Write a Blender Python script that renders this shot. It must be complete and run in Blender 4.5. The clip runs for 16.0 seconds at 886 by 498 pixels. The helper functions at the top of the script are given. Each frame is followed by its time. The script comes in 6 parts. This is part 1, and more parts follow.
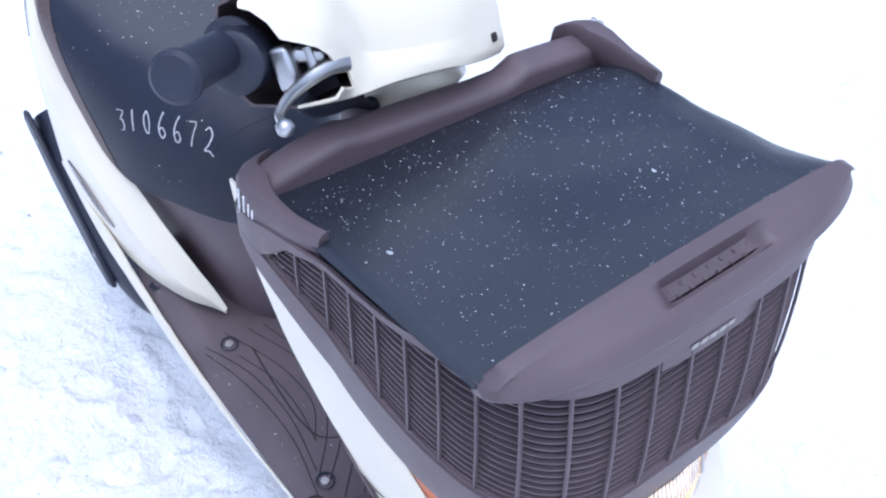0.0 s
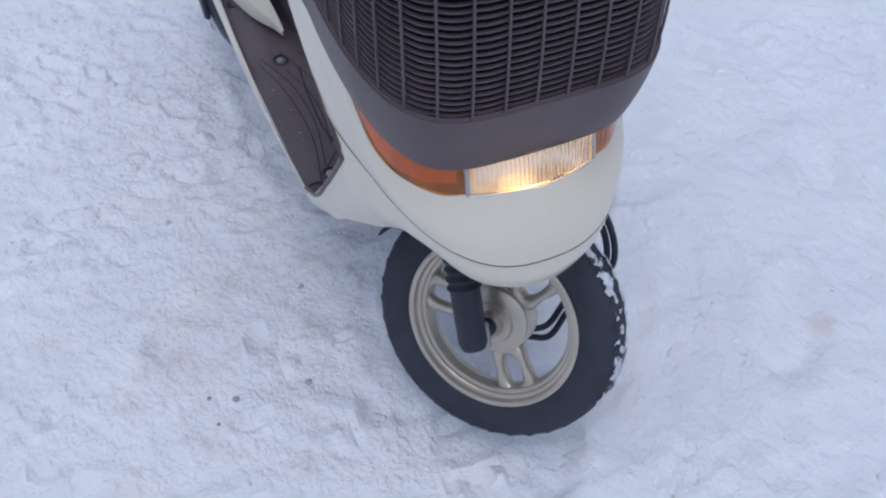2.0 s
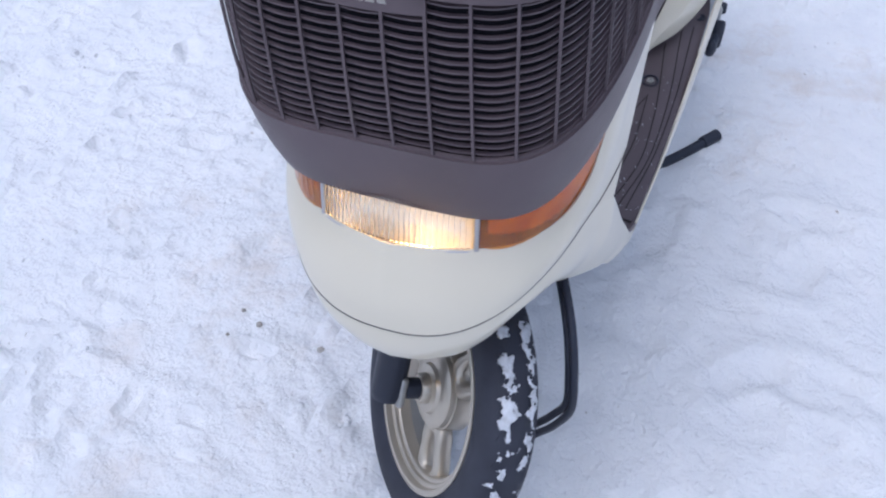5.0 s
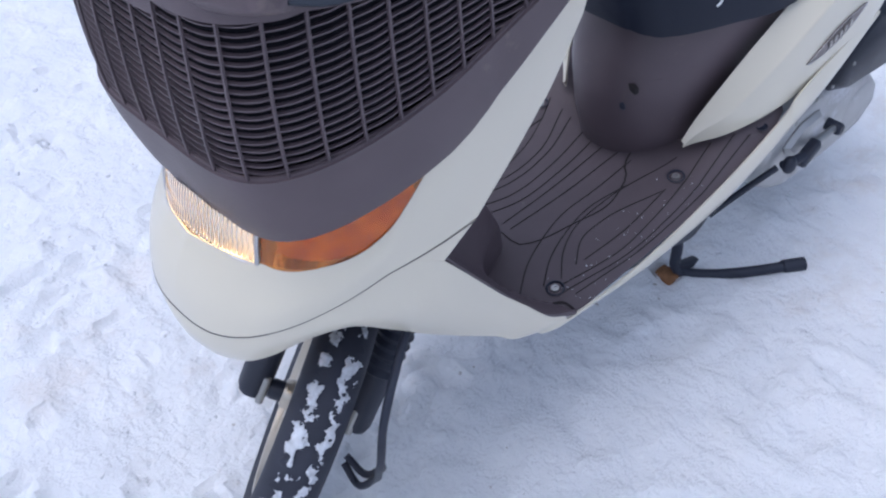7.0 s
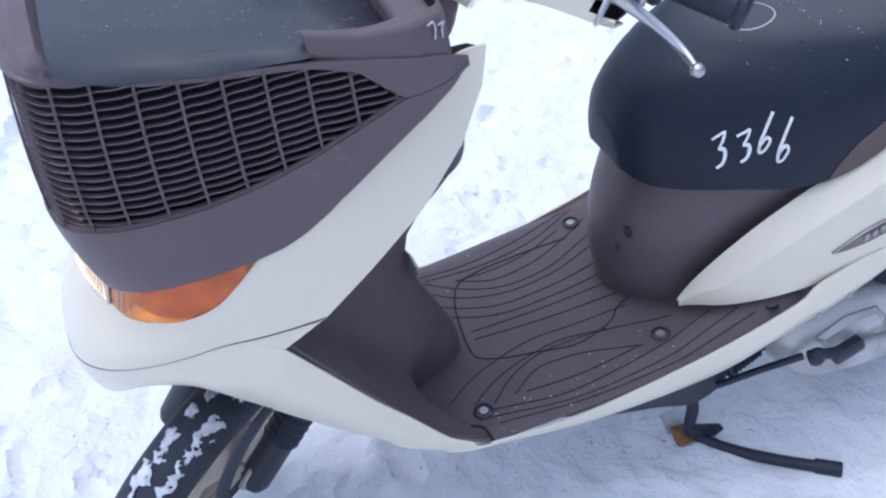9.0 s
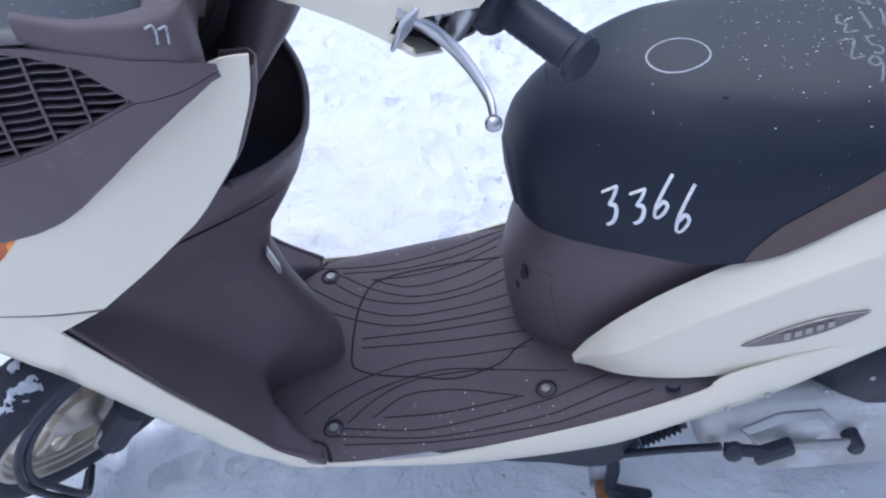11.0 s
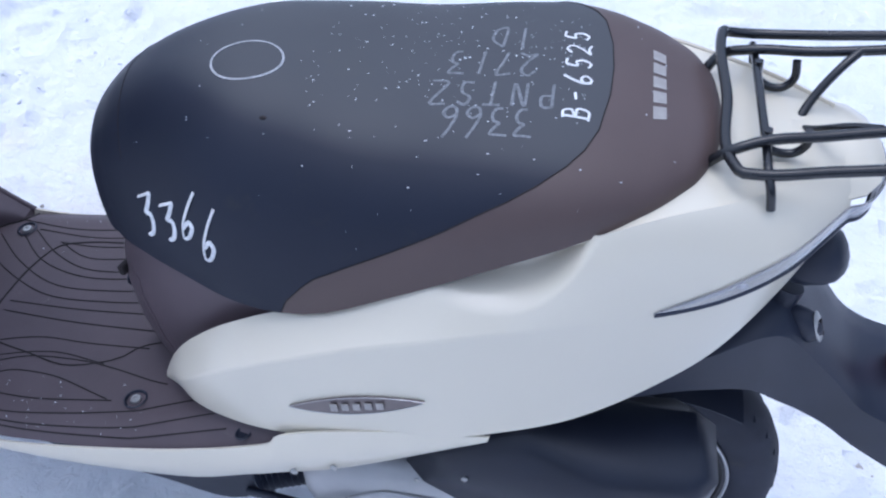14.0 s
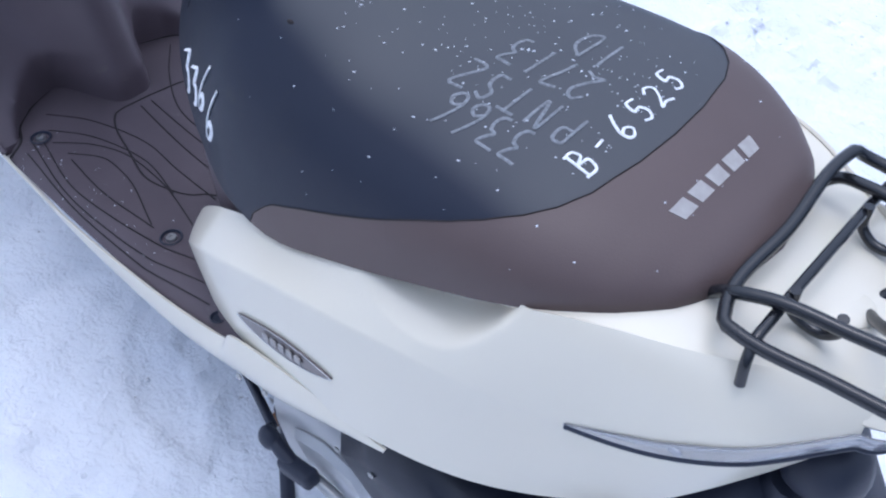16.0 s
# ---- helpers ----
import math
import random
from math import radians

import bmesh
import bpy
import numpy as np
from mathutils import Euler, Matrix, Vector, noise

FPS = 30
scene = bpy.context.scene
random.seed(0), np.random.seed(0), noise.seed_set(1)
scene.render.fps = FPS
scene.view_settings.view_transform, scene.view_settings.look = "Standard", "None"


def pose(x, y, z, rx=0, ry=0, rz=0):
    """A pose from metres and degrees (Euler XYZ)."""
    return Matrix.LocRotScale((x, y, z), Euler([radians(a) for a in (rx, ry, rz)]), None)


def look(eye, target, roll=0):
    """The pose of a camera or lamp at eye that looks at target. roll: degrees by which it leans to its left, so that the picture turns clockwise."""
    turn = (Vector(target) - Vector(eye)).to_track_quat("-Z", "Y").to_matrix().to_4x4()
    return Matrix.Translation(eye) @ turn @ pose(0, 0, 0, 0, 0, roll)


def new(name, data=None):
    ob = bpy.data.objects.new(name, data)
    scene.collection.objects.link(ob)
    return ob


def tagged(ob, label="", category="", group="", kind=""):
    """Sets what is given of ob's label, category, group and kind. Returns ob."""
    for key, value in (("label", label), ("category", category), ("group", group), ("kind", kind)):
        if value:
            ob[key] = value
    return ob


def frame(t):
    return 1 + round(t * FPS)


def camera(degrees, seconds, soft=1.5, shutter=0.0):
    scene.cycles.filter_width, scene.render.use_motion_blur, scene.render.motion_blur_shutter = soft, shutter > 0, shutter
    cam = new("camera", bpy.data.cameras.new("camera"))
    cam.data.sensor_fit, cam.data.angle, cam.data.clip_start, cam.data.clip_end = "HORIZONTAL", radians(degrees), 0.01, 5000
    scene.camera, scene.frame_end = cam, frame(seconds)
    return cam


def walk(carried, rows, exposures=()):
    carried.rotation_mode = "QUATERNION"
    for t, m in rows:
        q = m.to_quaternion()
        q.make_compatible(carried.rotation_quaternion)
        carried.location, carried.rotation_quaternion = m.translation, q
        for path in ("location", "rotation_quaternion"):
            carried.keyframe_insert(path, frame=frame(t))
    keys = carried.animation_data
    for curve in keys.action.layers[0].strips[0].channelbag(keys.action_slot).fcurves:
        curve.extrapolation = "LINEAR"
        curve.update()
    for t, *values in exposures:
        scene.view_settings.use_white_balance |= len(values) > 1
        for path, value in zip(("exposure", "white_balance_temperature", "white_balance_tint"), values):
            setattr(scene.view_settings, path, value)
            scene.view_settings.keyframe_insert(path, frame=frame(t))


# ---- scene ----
cam = camera(48.3, 16.0, soft=2.2)
PATH = [
    (0, (0.966, -0.490, 1.462), (-0.281, 0.377, 0.161), -2.8),
    (0.5, (1.079, -0.550, 1.460), (-0.240, 0.213, 0.164), -1.5),
    (1, (1.201, -0.607, 1.469), (-0.084, 0.166, 0.145), 0.6),
    (1.5, (1.290, -0.572, 1.441), (0.025, 0.143, 0.067), 0.1),
    (2, (1.421, -0.469, 1.415), (0.127, 0.074, -0.009), -0.5),
    (2.5, (1.445, -0.351, 1.386), (0.101, 0.123, -0.017), -2.1),
    (3, (1.380, -0.196, 1.355), (-0.006, 0.128, -0.050), -1.7),
    (3.2, (1.373, -0.153, 1.351), (-0.014, 0.101, -0.067), -1.8),
    (5.3, (1.269, 0.412, 1.294), (-0.002, -0.255, -0.099), -2.6),
    (5.5, (1.250, 0.462, 1.290), (0.030, -0.284, -0.109), -3.8),
    (6, (1.212, 0.657, 1.307), (0.070, -0.277, -0.045), -2.1),
    (6.5, (1.129, 0.744, 1.314), (0.024, -0.252, -0.024), -1.1),
    (7, (0.981, 0.773, 1.299), (-0.050, -0.290, -0.044), 0.6),
    (7.5, (0.856, 0.812, 1.304), (-0.072, -0.337, -0.045), 0.3),
    (8, (0.748, 0.919, 1.323), (-0.018, -0.358, -0.013), 0.4),
    (8.5, (0.667, 0.997, 1.339), (-0.029, -0.369, 0.053), 2.2),
    (8.7, (0.628, 0.994, 1.340), (-0.036, -0.410, 0.078), 1.9),
    (10.8, (0.162, 0.926, 1.365), (-0.055, -0.543, 0.027), 3.3),
    (11, (0.117, 0.935, 1.359), (-0.082, -0.503, -0.016), 3.1),
    (11.5, (0.007, 0.934, 1.335), (-0.224, -0.443, -0.098), 3.4),
    (12, (-0.117, 0.905, 1.340), (-0.378, -0.458, -0.100), 6.2),
    (12.5, (-0.224, 0.919, 1.354), (-0.422, -0.473, -0.068), 4.6),
    (13, (-0.347, 0.962, 1.375), (-0.405, -0.458, -0.033), 6.4),
    (13.5, (-0.430, 0.903, 1.364), (-0.412, -0.514, -0.048), 7.7),
    (14, (-0.506, 0.783, 1.339), (-0.436, -0.615, -0.089), 8.3),
    (14.5, (-0.557, 0.704, 1.314), (-0.455, -0.579, -0.216), 7.7),
    (15, (-0.653, 0.666, 1.319), (-0.327, -0.556, -0.230), 7.3),
    (15.5, (-0.742, 0.637, 1.345), (-0.193, -0.479, -0.223), 9.8),
    (16, (-0.757, 0.531, 1.335), (-0.132, -0.477, -0.276), 13.2),
]
EXPOSURES = [(0.0, 0.44, 5020, 12), (0.5, 0.29, 5050, 12), (1.0, 0.06, 5040, 12), (1.5, -0.28, 5120, 12), (2.5, -0.78, 5170, 12), (3.0, -0.52, 5180, 12), (5.5, -0.26, 5190, 12), (7.0, -0.18, 5180, 12), (8.5, 0.17, 5090, 12), (11.0, 0.07, 5010, 12), (14.0, 0.05, 4930, 12), (15.5, 0.34, 4970, 12), (16.0, 0.18, 4950, 12)]
walk(cam, [(t, look(eye, target, roll)) for t, eye, target, roll in PATH], EXPOSURES)

# ---- light: bright overcast winter day ----
world = bpy.data.worlds.new("overcast_sky")
scene.world = world
world.use_nodes = True
wn, wl = world.node_tree.nodes, world.node_tree.links
sky = wn.new("ShaderNodeTexSky")
sky.sky_type = "NISHITA"
sky.sun_disc = False
sky.sun_elevation, sky.sun_rotation = radians(74), radians(112)
sky.air_density, sky.dust_density, sky.ozone_density = 1.0, 8.0, 0.5
wn["Background"].inputs["Strength"].default_value = 0.10
wl.new(sky.outputs[0], wn["Background"].inputs["Color"])
sun_data = bpy.data.lights.new("sun", "SUN")
sun_data.energy, sun_data.angle, sun_data.color = 1.5, radians(150), (1.0, 0.97, 0.93)
sun = new("sun", sun_data)
sun.matrix_world = look((0, 0, 5), (-0.30, 0.12, 3.9))

# ---- materials ----
def material(name, colour, rough=0.5, metal=0.0, coat=0.0, trans=0.0, ior=1.45, spread=0.0, scale=8.0, fine=0.0, fine_scale=900.0, dirt=None, dirt_scale=6.0, dirt_at=0.62, emit=0.0, rough_var=0.0, spec=0.5):
    m = bpy.data.materials.new(name)
    m.use_nodes = True
    n, l = m.node_tree.nodes, m.node_tree.links
    b = n["Principled BSDF"]
    b.inputs["Base Color"].default_value = (*colour, 1)
    b.inputs["Roughness"].default_value = rough
    b.inputs["Metallic"].default_value = metal
    b.inputs["Specular IOR Level"].default_value = spec
    b.inputs["Coat Weight"].default_value = coat
    b.inputs["Transmission Weight"].default_value = trans
    b.inputs["IOR"].default_value = ior
    geo = n.new("ShaderNodeTexCoord")
    out = None
    if spread:
        big = n.new("ShaderNodeTexNoise")
        big.inputs["Scale"].default_value, big.inputs["Detail"].default_value = scale, 6
        l.new(geo.outputs["Object"], big.inputs["Vector"])
        ramp = n.new("ShaderNodeValToRGB")
        ramp.color_ramp.elements[0].position, ramp.color_ramp.elements[1].position = 0.3, 0.72
        ramp.color_ramp.elements[0].color = (*[c * (1 - spread) for c in colour], 1)
        ramp.color_ramp.elements[1].color = (*[min(1, c * (1 + spread)) for c in colour], 1)
        l.new(big.outputs["Fac"], ramp.inputs["Fac"])
        out = ramp.outputs["Color"]
    if dirt:
        spots = n.new("ShaderNodeTexNoise")
        spots.inputs["Scale"].default_value, spots.inputs["Detail"].default_value, spots.inputs["Roughness"].default_value = dirt_scale, 10, 0.7
        l.new(geo.outputs["Object"], spots.inputs["Vector"])
        edge = n.new("ShaderNodeMapRange")
        edge.inputs["From Min"].default_value, edge.inputs["From Max"].default_value = dirt_at, dirt_at + 0.12
        l.new(spots.outputs["Fac"], edge.inputs["Value"])
        mix = n.new("ShaderNodeMix")
        mix.data_type = "RGBA"
        l.new(edge.outputs["Result"], mix.inputs["Factor"])
        mix.inputs["A"].default_value, mix.inputs["B"].default_value = (*colour, 1), (*dirt, 1)
        if out:
            l.new(out, mix.inputs["A"])
        out = mix.outputs["Result"]
    if out:
        l.new(out, b.inputs["Base Color"])
    if rough_var:
        rn = n.new("ShaderNodeTexNoise")
        rn.inputs["Scale"].default_value, rn.inputs["Detail"].default_value = 14, 8
        l.new(geo.outputs["Object"], rn.inputs["Vector"])
        rr = n.new("ShaderNodeMapRange")
        rr.inputs["To Min"].default_value, rr.inputs["To Max"].default_value = max(0.02, rough - rough_var), min(1, rough + rough_var)
        l.new(rn.outputs["Fac"], rr.inputs["Value"])
        l.new(rr.outputs["Result"], b.inputs["Roughness"])
    if fine:
        grain = n.new("ShaderNodeTexNoise")
        grain.inputs["Scale"].default_value, grain.inputs["Detail"].default_value = fine_scale, 3
        l.new(geo.outputs["Object"], grain.inputs["Vector"])
        bump = n.new("ShaderNodeBump")
        bump.inputs["Strength"].default_value, bump.inputs["Distance"].default_value = fine, 0.001
        l.new(grain.outputs["Fac"], bump.inputs["Height"])
        l.new(bump.outputs["Normal"], b.inputs["Normal"])
    if emit:
        b.inputs["Emission Color"].default_value = (*colour, 1)
        b.inputs["Emission Strength"].default_value = emit
    return m


M_WHITE = material("cream_white_paint", (0.71, 0.662, 0.535), 0.28, coat=0.35, spread=0.02, scale=2)
M_BROWN = material("brown_plastic", (0.104, 0.080, 0.090), 0.45, spread=0.10, scale=10, fine=0.25, fine_scale=1100, dirt=(0.16, 0.13, 0.12), dirt_scale=16, dirt_at=0.62, rough_var=0.1)
M_FLOOR = material("brown_floor_plastic", (0.100, 0.079, 0.088), 0.6, spread=0.12, scale=14, fine=0.4, fine_scale=800, dirt=(0.19, 0.17, 0.16), dirt_scale=30, dirt_at=0.64, rough_var=0.1)
M_GROOVE = material("dark_groove", (0.022, 0.018, 0.019), 0.8)
M_SEAM = material("dusty_joint", (0.14, 0.13, 0.12), 0.8)
# near-black colour for shade behind the slats and in the lever openings
M_SHADE = material("painted_shade", (0.006, 0.006, 0.010), 0.8, spec=0.15)
M_BOX = material("frosted_black_plastic", (0.013, 0.016, 0.028), 0.42, spread=0.2, scale=9, fine=0.2, fine_scale=800, dirt=(0.05, 0.053, 0.06), dirt_scale=7, dirt_at=0.68, rough_var=0.15)
M_VINYL = material("black_vinyl", (0.015, 0.019, 0.034), 0.5, spec=0.3, spread=0.1, scale=6, fine=0.15, fine_scale=900, dirt=(0.028, 0.03, 0.034), dirt_scale=8, dirt_at=0.6, rough_var=0.08)


def lightened(mat, colour, amount):
    """Paints a pale sky sheen into the colour of faces that look up."""
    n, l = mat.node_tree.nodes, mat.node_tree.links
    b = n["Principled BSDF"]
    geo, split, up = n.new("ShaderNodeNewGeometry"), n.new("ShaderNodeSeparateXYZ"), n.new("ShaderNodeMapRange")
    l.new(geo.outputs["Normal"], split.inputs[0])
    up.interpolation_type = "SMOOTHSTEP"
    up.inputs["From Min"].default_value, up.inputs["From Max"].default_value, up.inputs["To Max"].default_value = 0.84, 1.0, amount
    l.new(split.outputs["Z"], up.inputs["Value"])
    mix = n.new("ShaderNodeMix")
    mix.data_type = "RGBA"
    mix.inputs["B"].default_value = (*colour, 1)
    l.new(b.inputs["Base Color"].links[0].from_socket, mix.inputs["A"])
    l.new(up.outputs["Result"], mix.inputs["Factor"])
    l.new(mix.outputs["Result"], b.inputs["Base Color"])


# sky sheen on the seat's top, put into the vinyl's colour
lightened(M_VINYL, (0.088, 0.090, 0.094), 0.75)
M_SKAI = material("brown_vinyl", (0.094, 0.067, 0.063), 0.5, spread=0.08, scale=8, fine=0.15, fine_scale=700, rough_var=0.08)
M_LIDVINYL = material("dark_lid_cover", (0.016, 0.020, 0.031), 0.36, spec=0.8, coat=0.15, spread=0.1, scale=7, fine=0.3, fine_scale=900, rough_var=0.03)
M_RUBBER = material("tyre_rubber", (0.033, 0.036, 0.052), 0.75, spread=0.2, scale=20, fine=0.5, fine_scale=500, dirt=(0.05, 0.05, 0.055), dirt_scale=14, dirt_at=0.6)
M_BLACK = material("black_plastic", (0.020, 0.024, 0.041), 0.48, spread=0.15, scale=12, fine=0.2, fine_scale=900, dirt=(0.05, 0.05, 0.055), dirt_scale=12, dirt_at=0.62, rough_var=0.1)
M_GLOSS = material("black_gloss_tube", (0.012, 0.013, 0.016), 0.25, coat=0.3, spread=0.1, rough_var=0.08)
M_CHROME = material("bright_metal", (0.47, 0.47, 0.48), 0.33, metal=1.0, spread=0.06, scale=30, rough_var=0.1)
M_STEEL = material("dull_steel", (0.42, 0.42, 0.41), 0.42, metal=0.9, spread=0.15, scale=25, dirt=(0.2, 0.13, 0.08), dirt_scale=40, dirt_at=0.66, rough_var=0.1)
M_ALLOY = material("silver_wheel_paint", (0.52, 0.475, 0.40), 0.32, metal=0.65, spread=0.06, scale=20, dirt=(0.3, 0.24, 0.17), dirt_scale=30, dirt_at=0.66, rough_var=0.1)
M_CASE = material("dirty_cast_aluminium", (0.46, 0.46, 0.46), 0.5, metal=0.35, spread=0.12, scale=12, fine=0.3, fine_scale=300, dirt=(0.62, 0.63, 0.66), dirt_scale=9, dirt_at=0.5, rough_var=0.12)
M_RUST = material("rust", (0.24, 0.12, 0.055), 0.9, spread=0.3, scale=60, fine=0.6, fine_scale=400)
M_CHALK = material("white_marker", (0.78, 0.79, 0.8), 0.85, spread=0.15, scale=200)
M_FAINT = material("faint_chalk", (0.20, 0.21, 0.225), 0.9, spread=0.35, scale=300)
M_PRINT = material("pale_print", (0.36, 0.34, 0.32), 0.5, spread=0.1, scale=150)
M_BADGE = material("dark_badge", (0.17, 0.145, 0.14), 0.35, metal=0.4, coat=0.3, spread=0.1)
M_SILVER = material("silver_edge", (0.5, 0.5, 0.51), 0.3, metal=0.8)
M_AMBER = material("amber_lens", (1.0, 0.29, 0.02), 0.05, spread=0.35, scale=45, fine=0.7, fine_scale=130, trans=0.82, ior=1.4, coat=0.5)
M_AMBER_IN = material("amber_reflector", (1.0, 0.66, 0.13), 0.3, metal=0.0, fine=1.0, fine_scale=70)
M_LENS = material("clear_lens", (1.0, 0.985, 0.95), 0.03, trans=1.0, ior=1.35)
M_MIRROR = material("lamp_reflector", (0.93, 0.86, 0.72), 0.30, metal=1.0, fine=0.8, fine_scale=75)
M_BULB = material("lit_bulb", (1.0, 0.56, 0.19), 0.4, emit=42.0)
M_SMOKE = material("smoked_clear_lens", (0.85, 0.86, 0.9), 0.06, trans=0.8, coat=0.5)
M_LAMPBACK = material("grey_lamp_backing", (0.50, 0.50, 0.53), 0.3, metal=0.6, spread=0.25, scale=60)
M_STICKER = material("white_sticker", (0.75, 0.76, 0.78), 0.35)
M_BLUE = material("blue_print", (0.03, 0.25, 0.62), 0.35)
M_FLECK = material("fine_snow_fleck", (0.42, 0.44, 0.47), 0.8)
M_SNOWBIT = material("stuck_snow", (0.58, 0.60, 0.64), 0.85, spread=0.25, scale=90, fine=0.6, fine_scale=300)
M_WORNCHALK = material("worn_marker", (0.42, 0.43, 0.45), 0.85, spread=0.3, scale=250)
M_DARKRIM = material("dirty_dark_rim", (0.07, 0.07, 0.075), 0.5, metal=0.5, spread=0.3, scale=30)
M_GLOW = material("amber_bulb", (1.0, 0.40, 0.07), 0.25, coat=0.5)

# ---- building helpers ----
def spline(points, n):
    """n points along a smooth curve through the given points."""
    p = np.array(points, float)
    d = np.r_[0, np.cumsum(np.maximum(np.linalg.norm(np.diff(p, axis=0), axis=1), 1e-6))]
    m = np.gradient(p, d, axis=0)
    t = np.linspace(0, d[-1], n)
    i = np.clip(np.searchsorted(d, t, side="right") - 1, 0, len(p) - 2)
    h = (d[i + 1] - d[i])[:, None]
    s = ((t - d[i])[:, None]) / h
    return (2 * s**3 - 3 * s**2 + 1) * p[i] + (s**3 - 2 * s**2 + s) * h * m[i] + (-2 * s**3 + 3 * s**2) * p[i + 1] + (s**3 - s**2) * h * m[i + 1]


def table(x, xs, *cols):
    """Smooth interpolation of one or more columns over rising xs."""
    got = []
    for c in cols:
        c, g = np.array(c, float), np.array(xs, float)
        m = np.gradient(c, g)
        v = min(max(x, g[0]), g[-1])
        i = min(max(int(np.searchsorted(g, v, side="right")) - 1, 0), len(g) - 2)
        h = g[i + 1] - g[i]
        s = (v - g[i]) / h
        got.append(float((2 * s**3 - 3 * s**2 + 1) * c[i] + (s**3 - 2 * s**2 + s) * h * m[i] + (-2 * s**3 + 3 * s**2) * c[i + 1] + (s**3 - s**2) * h * m[i + 1]))
    return got[0] if len(got) == 1 else got


def lin(x, xs, ys):
    return float(np.interp(x, xs, ys))


def grid(rows, closed=False, caps=False):
    """A bmesh sheet from rows of points; closed joins each row's ends."""
    bm = bmesh.new()
    vs = [[bm.verts.new(p) for p in row] for row in rows]
    n = len(vs[0])
    for a, b in zip(vs, vs[1:]):
        for j in range(n if closed else n - 1):
            q = (a[j], a[(j + 1) % n], b[(j + 1) % n], b[j])
            try:
                bm.faces.new(q)
            except ValueError:
                pass
    if caps:
        for row in (vs[0], vs[-1]):
            try:
                bm.faces.new(row)
            except ValueError:
                pass
    bmesh.ops.remove_doubles(bm, verts=bm.verts[:], dist=1e-5)
    bmesh.ops.recalc_face_normals(bm, faces=bm.faces[:])
    return bm


def mirrored(bm):
    """Adds the mirror image across the middle plane."""
    got = bmesh.ops.duplicate(bm, geom=bm.verts[:] + bm.edges[:] + bm.faces[:])["geom"]
    vs = [g for g in got if isinstance(g, bmesh.types.BMVert)]
    fs = [g for g in got if isinstance(g, bmesh.types.BMFace)]
    for v in vs:
        v.co.y = -v.co.y
    bmesh.ops.reverse_faces(bm, faces=fs)
    bmesh.ops.remove_doubles(bm, verts=bm.verts[:], dist=2e-5)
    return bm


def thick(bm, t):
    """Gives a sheet a thickness, inwards for t > 0."""
    bmesh.ops.recalc_face_normals(bm, faces=bm.faces[:])
    bmesh.ops.solidify(bm, geom=bm.faces[:], thickness=t)
    bmesh.ops.recalc_face_normals(bm, faces=bm.faces[:])
    return bm


def sweep(path, ring, n=None):
    """A closed ring (u, v offsets, or a function of 0..1) swept along points."""
    p = spline(path, n) if n else np.array(path, float)
    tang = np.gradient(p, axis=0)
    tang /= np.linalg.norm(tang, axis=1)[:, None]
    up = np.array([0.13, 0.21, 0.97]) if abs(tang[0][2]) < 0.9 else np.array([0.97, 0.1, 0.2])
    rows = []
    for k, (c, d) in enumerate(zip(p, tang)):
        side = np.cross(d, up)
        side /= np.linalg.norm(side)
        up = np.cross(side, d)
        r = ring(k / (len(p) - 1)) if callable(ring) else ring
        rows.append([tuple(c + side * a + up * b) for a, b in r])
    return grid(rows, closed=True, caps=True)


def circle(r, n=10):
    return [(r * math.cos(2 * math.pi * i / n), r * math.sin(2 * math.pi * i / n)) for i in range(n)]


def tube(path, r, n=24, seg=10):
    return sweep(path, circle(r, seg), n)


def lathe(profile, seg=48, axis="y"):
    """Turns (radius, along) pairs about an axis through the origin."""
    rows = []
    for i in range(seg):
        a = 2 * math.pi * i / seg
        rows.append([(r * math.cos(a), h, r * math.sin(a)) if axis == "y" else (r * math.cos(a), r * math.sin(a), h) for r, h in profile])
    rows.append(rows[0])
    return grid(rows)


def slab(outline, lo, hi, axis="y", bevel=0.003):
    """A plate with a flat outline (pairs), from lo to hi along an axis, its rims rounded."""
    put = {"y": lambda a, b, h: (a, h, b), "z": lambda a, b, h: (a, b, h), "x": lambda a, b, h: (h, a, b)}[axis]
    c = np.mean(outline, axis=0)

    def row(h, inset):
        out = []
        for p in outline:
            d = np.array(p) - c
            k = max(0.0, 1 - inset / max(np.linalg.norm(d), 1e-6))
            out.append(put(*(c + d * k), h))
        return out

    s = math.copysign(bevel, hi - lo)
    return grid([row(lo, bevel), row(lo + s, 0), row(hi - s, 0), row(hi, bevel)], closed=True, caps=True)


def block(size, bevel, at=(0, 0, 0), m=None):
    bm = bmesh.new()
    bmesh.ops.create_cube(bm, size=1)
    bmesh.ops.scale(bm, vec=size, verts=bm.verts[:])
    if bevel:
        bmesh.ops.bevel(bm, geom=bm.edges[:], offset=bevel, segments=3, affect="EDGES", profile=0.5)
    bmesh.ops.transform(bm, matrix=Matrix.Translation(at) @ (m or Matrix()), verts=bm.verts[:])
    return bm


def ball(r, at, squash=(1, 1, 1), seg=14):
    bm = bmesh.new()
    bmesh.ops.create_uvsphere(bm, u_segments=seg, v_segments=seg // 2 + 1, radius=r)
    bmesh.ops.scale(bm, vec=squash, verts=bm.verts[:])
    bmesh.ops.translate(bm, vec=at, verts=bm.verts[:])
    return bm


def join(*bms):
    """Several bmeshes of one piece as one."""
    me = bpy.data.meshes.new("joined")
    out = bmesh.new()
    for b in bms:
        b.to_mesh(me)
        out.from_mesh(me)
        b.free()
    bpy.data.meshes.remove(me)
    return out


def moved(bm, m):
    bmesh.ops.transform(bm, matrix=m, verts=bm.verts[:])
    return bm


